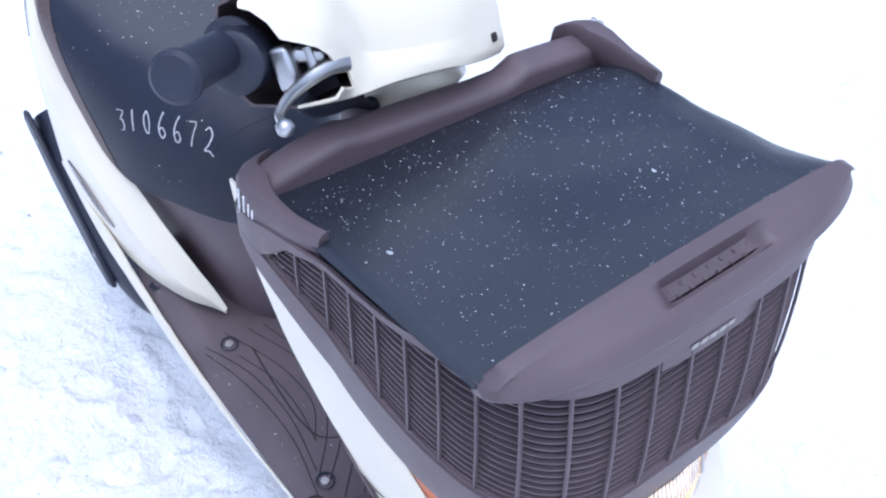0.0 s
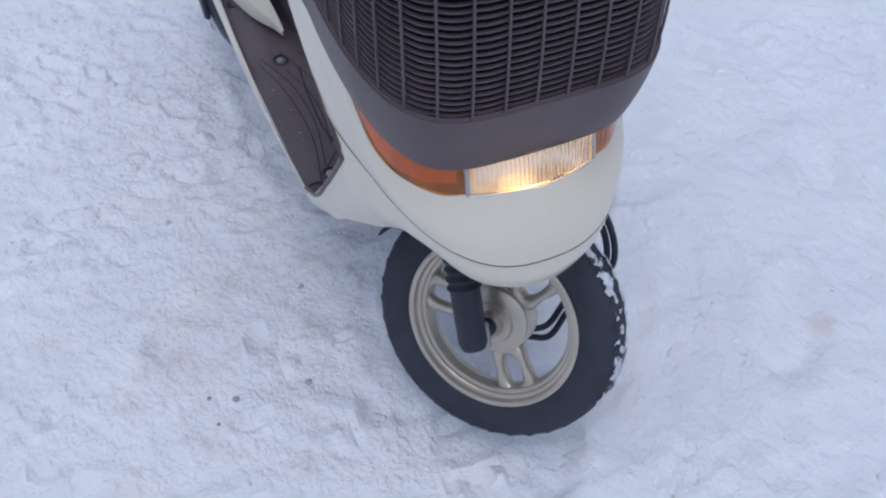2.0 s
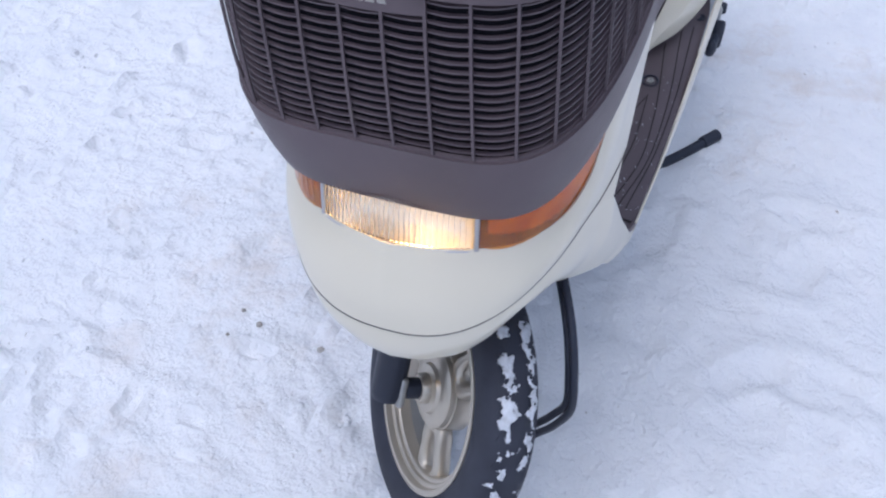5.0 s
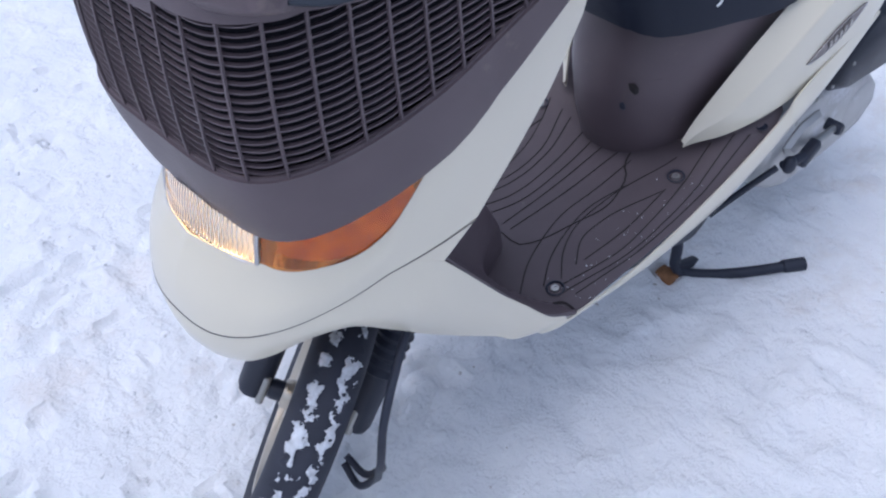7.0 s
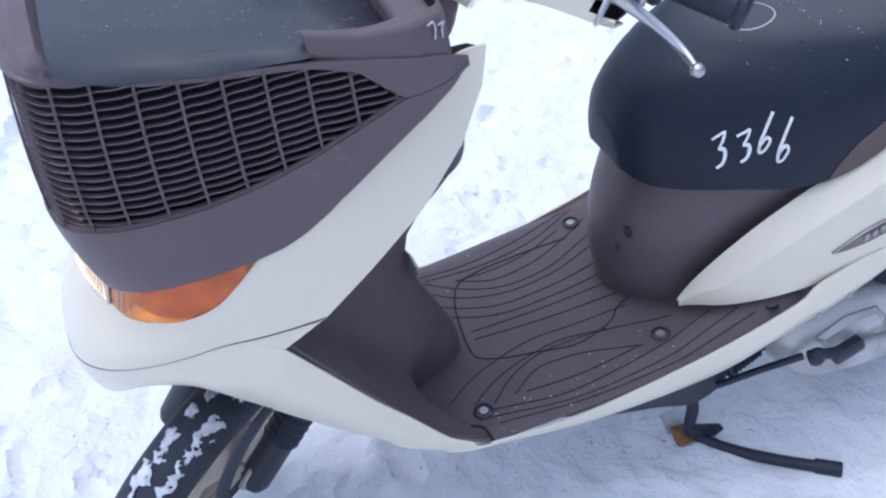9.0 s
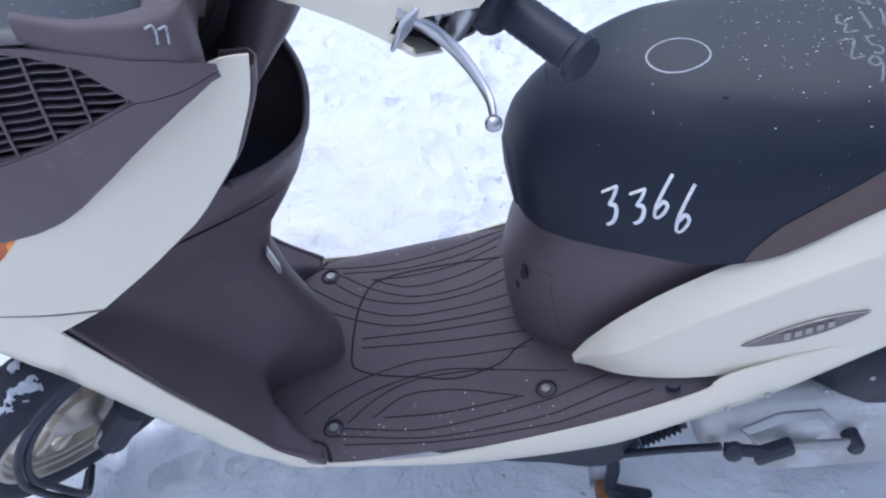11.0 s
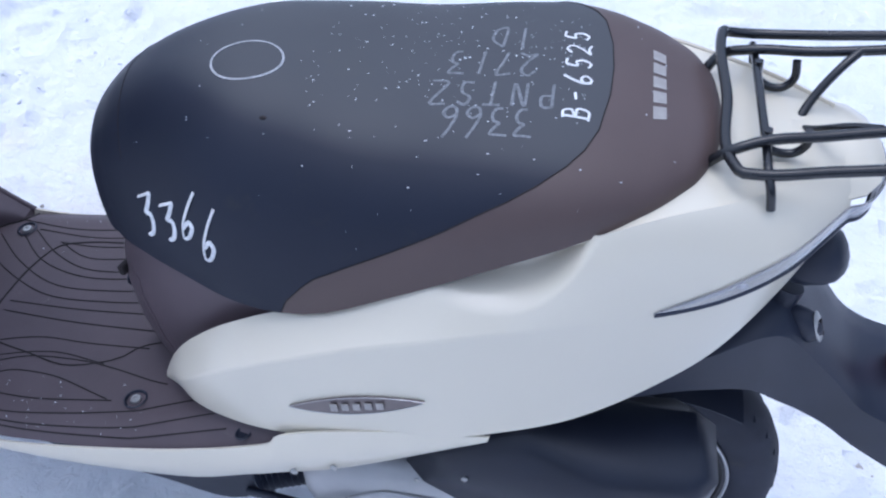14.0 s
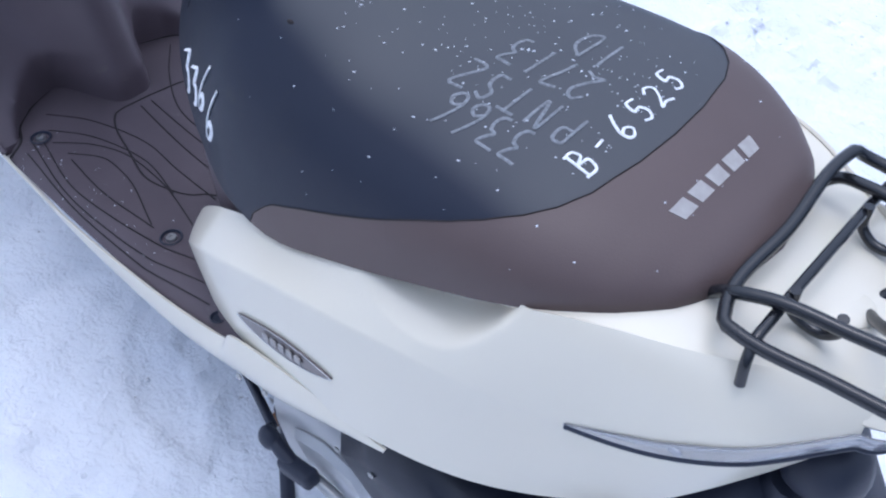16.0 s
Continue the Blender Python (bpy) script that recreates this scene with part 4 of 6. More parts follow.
# ---- body under the seat ----
def ped_front(z):
    return lin(z, (0, 0.05, 0.12, 0.16, 0.20, 0.24), (-0.126, -0.120, -0.124, -0.137, -0.155, -0.174))


def build_pedestal():
    def skin(y, z):
        w = lin(z, (0, 0.1, 0.2), (0.128, 0.140, 0.158))
        c = max(0.0, 1 - (abs(y) / w) ** 2.2) ** (1 / 2.2)
        return ped_front(z) - 0.30 * (1 - c**(2 / 2.2))

    rows = []
    for v in np.linspace(0, 1, 16):
        z = -0.004 + 0.245 * v
        front = ped_front(z)
        w = lin(z, (0, 0.1, 0.2), (0.128, 0.140, 0.158))
        n = 2.2
        row = []
        for a in np.linspace(-math.pi / 2, math.pi / 2, 41):
            x = front - (0.30) * (1 - abs(math.cos(a)) ** (2 / n))
            row.append((x, w * math.copysign(abs(math.sin(a)) ** (2 / n), a), z))
        rows.append(row)
    body = part("front_panel", thick(grid(rows), -0.003), M_BROWN, scooter, "brown body panel under the seat")
    part("access_cover", thick(grid([[(skin(y, z) + 0.0022, y, z) for y in np.linspace(-0.062, 0.088, 24)] for z in np.linspace(0.012, 0.150, 12)]), -0.0025), M_BROWN, body)
    part("slot", block((0.008, 0.028, 0.013), 0.002, (skin(0.055, 0.140) + 0.0005, 0.055, 0.140), Matrix.Rotation(radians(-18), 4, "Z")), M_GROOVE, body)
    part("plug", ball(0.0065, (skin(0.046, 0.105) + 0.002, 0.046, 0.105), (0.5, 1, 1.2), 10), M_BLACK, body)


SIDE_X = (0.186, 0.20, 0.23, 0.28, 0.34, 0.45, 0.578, 0.667, 0.735, 0.80, 0.855, 0.905)


def side_section(x):
    """Top, crease and bottom of the side cover (half width, height) at x behind the origin."""
    return table(-x, SIDE_X, (0.120, 0.126, 0.140, 0.155, 0.165, 0.172, 0.175, 0.167, 0.146, 0.116, 0.084, 0.05), (0.030, 0.055, 0.098, 0.146, 0.182, 0.220, 0.274, 0.302, 0.312, 0.306, 0.300, 0.290)), table(-x, SIDE_X, (0.124, 0.135, 0.163, 0.186, 0.200, 0.2085, 0.206, 0.193, 0.172, 0.150, 0.124, 0.076), (0.026, 0.044, 0.072, 0.114, 0.150, 0.192, 0.219, 0.226, 0.222, 0.230, 0.254, 0.270)), table(-x, SIDE_X, (0.121, 0.130, 0.156, 0.182, 0.2, 0.2135, 0.2130, 0.189, 0.163, 0.136, 0.104, 0.050), (0.020, 0.023, 0.029, 0.036, 0.043, 0.062, 0.080, 0.086, 0.106, 0.142, 0.198, 0.236))


def build_side_covers():
    for s in (1, -1):
        rows = []
        for x in np.r_[np.linspace(-0.1865, -0.24, 14), np.linspace(-0.25, -0.905, 180)]:
            t, c, b = side_section(x)
            row = []
            for v in np.r_[np.linspace(0, 0.45, 46), np.linspace(0.47, 1, 20)]:
                if v <= 0.45:
                    k = v / 0.45
                    f = lin(-x, (0.19, 0.26, 0.60, 0.76), (0.4, 0.92, 0.95, 0.4))
                    y = t[0] + (c[0] - t[0]) * (f * k + (1 - f) * math.sin(k * math.pi / 2))
                    z = t[1] + (c[1] - t[1]) * (f * k + (1 - f) * (1 - math.cos(k * math.pi / 2)))
                else:
                    k = (v - 0.45) / 0.55
                    y = c[0] + (b[0] - c[0]) * k + 0.0015 * math.sin(math.pi * k) * min(1, max(0, (-x - 0.186) * 8))
                    z = c[1] + (b[1] - c[1]) * k
                row.append((x, s * y, z))
            # scoop for the hand below the rear of the seat
            rim = table(-x, (0.48, 0.54, 0.57, 0.60, 0.63, 0.66, 0.676, 0.686, 0.692), (0.260, 0.246, 0.238, 0.236, 0.243, 0.266, 0.290, 0.312, 0.335))
            fade = min(1.0, max(0.0, (-x - 0.49) / 0.08)) if x > -0.693 else 0.0
            fade = fade * fade * (3 - 2 * fade)
            scooped = []
            for px, py, pz in row:
                k = min(1.0, max(0.0, (pz - rim) / 0.026)) * fade
                scooped.append((px, py - s * 0.031 * k * k * (3 - 2 * k), pz - 0.004 * k))
            rows.append(scooped)
        cover = part("side_cover", thick(grid(rows), -0.003 if s > 0 else -0.003), M_WHITE, scooter, "cream white side cover with a small leaf-shaped badge", sharp=60)
        # leaf badge with pale raised marks
        leaf = []
        for k in np.linspace(0, 1, 24):
            x = -0.374 - 0.146 * k
            t, c, b = side_section(x)
            z0 = 0.101 + 0.030 * k
            h = 0.0125 * math.sin(math.pi * k) ** 0.8
            f = lambda z: b[0] + (c[0] - b[0]) * (z - b[1]) / (c[1] - b[1]) + 0.0068
            leaf.append([(x, s * f(z0 + h * q), z0 + h * q) for q in np.linspace(-1, 1, 5)])
        badge = part("badge", thick(grid(leaf), 0.002), M_BADGE, cover, "silvery brown leaf-shaped badge")
        edge = [r[0] for r in leaf] + [r[-1] for r in leaf[::-1]]
        part("edge", tube([(x, y + s * 0.0006, z) for x, y, z in edge], 0.0004, None, 6), M_SILVER, badge)
        for k in range(5):
            q = 0.35 + 0.085 * k
            x = -0.374 - 0.146 * q
            t, c, b = side_section(x)
            z0 = 0.101 + 0.030 * q
            y = b[0] + (c[0] - b[0]) * (z0 - b[1]) / (c[1] - b[1]) + 0.0088
            part("mark", block((0.0078, 0.0016, 0.0095 if k else 0.011), 0.0006, (x, s * y, z0)), M_PRINT, badge)
    # tail cover behind the seat, over the lamp
    rows = []
    for x in np.linspace(-0.66, -0.905, 22):
        t, c, b = side_section(x)
        rows.append([(x, t[0] * v, t[1] - 0.004 + 0.010 * (1 - v * v)) for v in np.linspace(-1, 1, 25)])
    for x, w, h in ((-0.906, 0.075, 0.0195), (-0.920, 0.069, 0.017), (-0.934, 0.050, 0.010), (-0.9425, 0.020, 0.002)):
        rows.append([(x, w * v, 0.2765 + h * (1 - v * v)) for v in np.linspace(-1, 1, 25)])
    tail = part("tail_cover", thick(grid(rows), -0.003), M_WHITE, scooter, "cream white tail cover")
    for x0 in (-0.795, -0.868):
        t, c, b = side_section(x0)
        part("seam", tube([(x0, t[0] * v, t[1] - 0.0035 + 0.010 * (1 - v * v)) for v in np.linspace(-0.9, 0.9, 25)], 0.0007, None, 6), M_SEAM, tail)
    part("boss", lathe([(0.0, 0.004), (0.017, 0.004), (0.020, 0.002), (0.021, -0.004)], 32, "z"), M_WHITE, tail).location = (-0.855, 0.012, 0.3045)


def build_tail_light():
    # clear band round the tail, drawn to a point on each side
    def p(u, v, out=0.003):
        e = abs(u)
        x = -0.735 - 0.2085 * math.sin((1 - e) * math.pi / 2) ** 0.8
        t, c, b = side_section(max(x, -0.905))
        end = max(0.0, (-x - 0.905) / 0.039)
        k = max(0.0, 1 - end**2) ** 0.5
        g = lin(-x, (0.735, 0.755, 0.78, 0.82, 0.86, 0.95), (0.0, 0.03, 0.06, 0.07, 0.04, 0.0))
        low = (x + 0.02 * end, (c[0] * 0.72 + b[0] * 0.28) * k, c[1] - 0.038)
        f = lin(-x, (0.735, 0.75, 0.78, 0.80, 0.82, 0.84, 0.854, 0.95), (0.02, 0.05, 0.10, 0.17, 0.26, 0.36, 0.42, 0.42))
        over, under = g * (t[1] - c[1]), f * 0.038
        d = v * (over + under)
        if d < over:
            h = 1 - g + d / max(1e-6, t[1] - c[1])
            q = [x, (t[0] + (c[0] - t[0]) * math.sin(h * math.pi / 2)) * k, t[1] + (c[1] - t[1]) * (1 - math.cos(h * math.pi / 2))]
        else:
            m = (d - over) / 0.038
            q = [a + (e2 - a) * m for a, e2 in zip((x, c[0] * k, c[1]), low)]
        return (q[0] - out * (1 - e), math.copysign(q[1] + out * (0.35 + 0.5 * e), u), q[2] + 0.45 * out * (1 - v))

    us = np.sin(np.linspace(-math.pi / 2, math.pi / 2, 121))
    lamp = part("tail_light", grid([[p(u, v, 0.0012) for u in us] for v in np.linspace(0, 1, 9)]), M_LAMPBACK, scooter, "clear tail light band tapering along both sides")
    part("lens", thick(grid([[p(u, v, 0.0052) for u in us] for v in np.linspace(0, 1, 13)]), 0.0015), M_SMOKE, lamp, "clear plastic lens")
    part("seal", tube([p(u, 1.03) for u in us], 0.0032, None, 8), M_BLACK, lamp)
    part("seam", tube([p(u, 0.0, 0.0036) for u in us], 0.0007, None, 6), M_SEAM, lamp)
    for s in (1, -1):
        part("clip", ball(0.0042, p(s * 0.815, 0.35, 0.005), (1.4, 0.6, 0.9), 10), M_CHROME, lamp)
        part("streak", tube([p(s * q, 0.45, 0.0022) for q in np.linspace(0.1, 0.8, 30)], 0.0012, None, 6), M_SILVER, lamp)
        housing = part("rear_indicator", moved(block((0.062, 0.060, 0.056), 0.022), pose(-0.893, s * 0.046, 0.180, s * 20, 18, -s * 15)), M_BLACK, scooter, "dark rounded rear indicator under the tail light")
        part("stem", tube([(-0.872, s * 0.05, 0.142), (-0.862, s * 0.055, 0.115)], 0.018, 4, 12), M_BLACK, housing)


# ---- seat ----
SEAT_X = (0.142, 0.1435, 0.149, 0.162, 0.185, 0.22, 0.27, 0.33, 0.40, 0.50, 0.60, 0.66, 0.71, 0.75, 0.778, 0.790, 0.795)
SEAT_W = (0.0, 0.026, 0.050, 0.077, 0.099, 0.121, 0.146, 0.171, 0.183, 0.185, 0.180, 0.171, 0.150, 0.119, 0.080, 0.045, 0.0)
SEAT_T = (0.268, 0.289, 0.309, 0.335, 0.359, 0.380, 0.397, 0.405, 0.398, 0.383, 0.379, 0.374, 0.363, 0.349, 0.336, 0.326, 0.316)
SEAT_B = (0.268, 0.252, 0.242, 0.234, 0.229, 0.225, 0.220, 0.211, 0.209, 0.242, 0.280, 0.299, 0.308, 0.312, 0.314, 0.314, 0.314)


def seat_round(x):
    return lin(-x, (0.2, 0.32, 0.45, 0.64, 0.72), (2.35, 2.6, 2.95, 2.9, 2.5))


def seat_point(x, q, lift=0.0):
    """Seat surface: x, and q from -1 (right lower edge) over 0 (top) to 1 (left lower edge)."""
    w, top, low = table(-x, SEAT_X, SEAT_W, SEAT_T, SEAT_B)
    w, top = max(w, 0.0005), max(top, low + 0.0005)
    n = seat_round(x)
    a = np.linspace(0, math.pi / 2, 40)
    ys, zs = w * np.sin(a) ** (2 / n), low + (top - low) * np.cos(a) ** (2 / n)
    d = np.r_[0, np.cumsum(np.hypot(np.diff(ys), np.diff(zs)))]
    k = min(abs(q), 1) * d[-1]
    y, z = float(np.interp(k, d, ys)), float(np.interp(k, d, zs))
    if lift:
        y, z = y + lift * (y / w) ** 2, z + lift * (1 - (y / w) ** 2) ** 0.5
    return Vector((x, math.copysign(y, q), z))


def seat_arc(x):
    w, top, low = table(-x, SEAT_X, SEAT_W, SEAT_T, SEAT_B)
    a, n = np.linspace(0, math.pi / 2, 40), seat_round(x)
    return float(np.sum(np.hypot(np.diff(w * np.sin(a) ** (2 / n)), np.diff((top - low) * np.cos(a) ** (2 / n)))))


def seat_seam(q):
    return lin(abs(q), (0, 0.225, 0.46, 0.57, 0.64, 0.695, 0.73, 0.78, 0.815, 0.83, 0.85, 0.88, 0.94, 1), (-0.692, -0.690, -0.682, -0.671, -0.656, -0.633, -0.608, -0.55, -0.49, -0.455, -0.425, -0.41, -0.39, -0.38))


def build_seat():
    qs = np.r_[np.linspace(-1, -0.66, 30), np.linspace(-0.64, 0.64, 41), np.linspace(0.66, 1, 30)]

    def sheet(a_of, b_of, n, warp):
        rows = []
        for t in np.linspace(0, 1, n):
            rows.append([tuple(seat_point(a_of(q) + (b_of(q) - a_of(q)) * warp(t), q)) for q in qs])
        return grid(rows, closed=True)

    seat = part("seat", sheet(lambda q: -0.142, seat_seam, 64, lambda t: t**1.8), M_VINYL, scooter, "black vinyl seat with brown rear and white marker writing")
    part("rear_trim", sheet(seat_seam, lambda q: -0.795, 30, lambda t: 1 - (1 - t) ** 1.7), M_SKAI, seat, "brown vinyl rear part of the seat")
    part("seam", tube([tuple(seat_point(seat_seam(q), q, 0.0004)) for q in np.linspace(-0.995, 0.995, 240)], 0.0006, None, 6), M_GROOVE, seat)
    # stitched panel line across the front
    part("seam", tube([tuple(seat_point(-0.205 - 0.03 * abs(q), q, 0.0001)) for q in np.linspace(-0.52, 0.52, 40)], 0.0005, None, 6), M_GROOVE, seat)
    # pale maker's mark on the rear
    for k in range(5):
        v = 0.050 - 0.0225 * k
        bm = grid([[tuple(seat_point(-0.7345 + 0.0060 * e, (v + 0.0085 * f) / seat_arc(-0.7345), 0.0006)) for f in np.linspace(-1, 1, 5)] for e in np.linspace(-1, 1, 4)])
        part("mark", thick(bm, 0.0004), M_PRINT, seat)
    # marker writing, stroke by stroke in unit boxes
    glyph = {
        "3": [[(0.0, 1.0), (0.45, 0.98), (0.8, 0.95), (0.62, 0.72), (0.42, 0.58), (0.7, 0.48), (0.78, 0.28), (0.65, 0.06), (0.3, 0.0)]],
        "6": [[(0.75, 1.1), (0.4, 0.7), (0.2, 0.3), (0.28, 0.04), (0.62, 0.0), (0.85, 0.22), (0.62, 0.40), (0.22, 0.28)]],
        "1": [[(0.45, 1), (0.4, 0.5), (0.35, 0)]],
        "0": [[(0.5, 1), (0.2, 0.7), (0.2, 0.25), (0.5, 0), (0.75, 0.3), (0.75, 0.75), (0.5, 1)]],
        "7": [[(0.1, 0.95), (0.8, 1), (0.55, 0.5), (0.35, 0)]],
        "2": [[(0.1, 0.8), (0.45, 1), (0.8, 0.8), (0.55, 0.4), (0.1, 0.02), (0.5, 0.1), (0.95, 0.0)]],
        "5": [[(0.85, 1), (0.35, 0.98), (0.25, 0.58), (0.65, 0.6), (0.8, 0.3), (0.55, 0.02), (0.15, 0.1)]],
    }
    letters = {
        "B": [[(0.2, 1), (0.15, 0)], [(0.05, 1), (0.6, 0.95), (0.7, 0.72), (0.25, 0.52), (0.8, 0.4), (0.7, 0.05), (0.0, 0.0)]],
        "-": [[(0.2, 0.45), (0.75, 0.5)]],
        "P": [[(0.2, 1), (0.2, 0)], [(0.2, 1), (0.7, 0.95), (0.75, 0.6), (0.2, 0.5)]],
        "N": [[(0.15, 0), (0.2, 1), (0.75, 0.05), (0.8, 1)]],
        "T": [[(0.05, 1), (0.9, 1)], [(0.5, 1), (0.45, 0)]],
        "S": [[(0.85, 0.9), (0.4, 1), (0.25, 0.75), (0.7, 0.45), (0.7, 0.12), (0.15, 0.05)]],
        "Z": [[(0.1, 1), (0.85, 1), (0.15, 0.05), (0.95, 0)]],
        "I": [[(0.4, 1), (0.4, 0)]],
        "D": [[(0.2, 1), (0.2, 0), (0.7, 0.2), (0.8, 0.6), (0.2, 1)]],
    }

    glyph.update(letters)

    def put(ch, place, r, mat, flat=0.45, label=""):
        for line in glyph[ch]:
            pts = []
            for a, b in spline([(*p, 0) for p in line], 6 * len(line))[:, :2]:
                px, pa = place(a, b)
                pts.append(tuple(seat_point(px, pa / seat_arc(px), 0.0003)))
            part("writing", sweep(pts, [(r * math.cos(t), r * flat * math.sin(t)) for t in np.linspace(0, 2 * math.pi, 7, endpoint=False)]), mat, seat, label)

    # read from the left side, where the arc grows downwards
    for ch, x0, low, tall, lean in (("3", -0.235, 0.2065, 0.045, 0.004), ("3", -0.263, 0.2185, 0.040, 0.004), ("6", -0.284, 0.2195, 0.041, 0.012), ("6", -0.305, 0.2465, 0.049, 0.012)):
        put(ch, lambda a, b: (x0 - 0.020 * a - lean * b, low - tall * b), 0.0025, M_CHALK)
    # read from the right side
    for i, ch in enumerate("3106672"):
        put(ch, lambda a, b: (-0.364 + 0.0222 * i + 0.015 * a - 0.017 * b, -0.214 + 0.0162 * i + 0.008 * a + 0.024 * b), 0.0012, M_WORNCHALK)
    # on top, read from the right, faint
    for text, x0, low, step in (("3366", -0.6240, 0.076, 0.0215), ("PNTSZ", -0.643, 0.039, 0.0245), ("2713", -0.622, -0.010, 0.0225), ("ID", -0.612, -0.056, 0.022)):
        for i, ch in enumerate(text):
            put(ch, lambda a, b: (x0 + step * i + 0.0185 * a, low + (0.033 if low > 0 else 0.037) * b), 0.0016, M_FAINT, 0.25)
    # read from behind
    for ch, arc, x0 in (("B", 0.083, -0.672), ("-", 0.060, -0.670), ("6", 0.035, -0.672), ("5", 0.009, -0.671), ("2", -0.015, -0.670), ("5", -0.039, -0.667)):
        put(ch, lambda a, b: (x0 + 0.0225 * b, arc - 0.0175 * a), 0.0013, M_CHALK)
    ring = [tuple(seat_point(-0.349 + 0.035 * math.cos(t), (0.0355 + 0.029 * math.sin(t) * (1 + 0.06 * math.sin(2 * t))) / seat_arc(-0.349 + 0.035 * math.cos(t)), 0.0003)) for t in np.linspace(0, 2 * math.pi + 0.15, 40)]
    part("writing", sweep(ring, [(0.0012 * math.cos(t), 0.0005 * math.sin(t)) for t in np.linspace(0, 2 * math.pi, 7, endpoint=False)]), M_WORNCHALK, seat, "hand-drawn white ring")
    rnd = random.Random(8)
    bits = []
    for k in range(330):
        x = -0.40 - 0.27 * rnd.random() ** 0.8 if k < 250 else rnd.uniform(-0.75, -0.22)
        q = rnd.gauss(0, 0.22) if k < 250 else rnd.uniform(-0.9, 0.9)
        p = seat_point(x, max(-0.95, min(0.95, q)), 0.0003)
        bits.append(flake(p.x, p.y, p.z, rnd.choice((0.0004, 0.0006, 0.0006, 0.001)), rnd.random() * 6.28, 1 + rnd.random()))
    tagged(part("snow_flecks", join(*bits), M_SNOWBIT, seat, smooth=False), kind="stuff")
    part("tear", ball(0.003, tuple(seat_point(-0.381, 0.34, -0.001)), (1.4, 0.8, 0.8), 8), M_GROOVE, seat)


# ---- rear rack ----
def build_rack():
    c = 0.002
    rack = part("rear_rack", tube([(-0.962, c + 0.100, 0.342), (-0.876, c + 0.102, 0.337), (-0.806, c + 0.103, 0.334), (-0.797, c + 0.101, 0.334), (-0.792, c + 0.092, 0.335), (-0.789, c, 0.346), (-0.787, c - 0.083, 0.356), (-0.789, c - 0.094, 0.356), (-0.795, c - 0.101, 0.350), (-0.805, c - 0.104, 0.347), (-0.87, c - 0.100, 0.346), (-0.955, c - 0.098, 0.346)], 0.0052, 90), M_GLOSS, scooter, "black painted steel tube luggage rack")
    rack.location = (-0.007, 0, -0.004)
    part("tube", tube([(-0.955, c + 0.098, 0.352), (-0.975, c + 0.094, 0.355), (-0.985, c + 0.07, 0.362), (-0.985, c - 0.07, 0.362), (-0.975, c - 0.094, 0.355), (-0.955, c - 0.098, 0.352)], 0.0052, 40), M_GLOSS, rack)
    for s in (1, -1):
        part("tube", tube([(-0.745, c + s * 0.062, 0.286), (-0.765, c + s * 0.068, 0.312), (-0.790, c + s * 0.078, 0.340), (-0.812, c + s * 0.074, 0.346), (-0.87, c + s * 0.067, 0.348), (-0.985, c + s * 0.060, 0.356)], 0.005, 50), M_GLOSS, rack)
        part("hook", tube([(-0.820, c, 0.340), (-0.820, c + s * 0.085, 0.337), (-0.820, c + s * 0.102, 0.334), (-0.822, c + s * 0.112, 0.325), (-0.824, c + s * 0.116, 0.305)], 0.0042, 30), M_GLOSS, rack)
        part("loop", tube([(-0.822, c + s * 0.055, 0.346), (-0.824, c + s * 0.054, 0.325), (-0.834, c + s * 0.052, 0.318), (-0.848, c + s * 0.052, 0.318), (-0.856, c + s * 0.053, 0.326), (-0.857, c + s * 0.056, 0.345)], 0.0042, 30), M_GLOSS, rack)
        part("stay", tube([(-0.855, c - 0.008, 0.300), (-0.868, c + s * 0.02 - 0.006, 0.315), (-0.90, c + s * 0.05, 0.345), (-0.915, c + s * 0.062, 0.352)], 0.0045, 24), M_GLOSS, rack)
    part("bolt", lathe([(0, 0.011), (0.006, 0.011), (0.0075, 0.008), (0.0075, 0.003), (0.012, 0.003), (0.012, -0.004)], 12, "z"), M_BLACK, rack).location = (-0.855, c + 0.010, 0.300)


# ---- wheels ----
SPOKE = 0.68


def tyre_bm(R, half, rim):
    prof = [(rim - 0.004, -half * 0.62), (rim + 0.004, -half * 0.78), (rim + 0.022, -half), (R - 0.022, -half * 0.98), (R - 0.010, -half * 0.80), (R - 0.003, -half * 0.45), (R, 0), (R - 0.003, half * 0.45), (R - 0.010, half * 0.80), (R - 0.022, half * 0.98), (rim + 0.022, half), (rim + 0.004, half * 0.78), (rim - 0.004, half * 0.62)]
    return lathe(prof, 72)


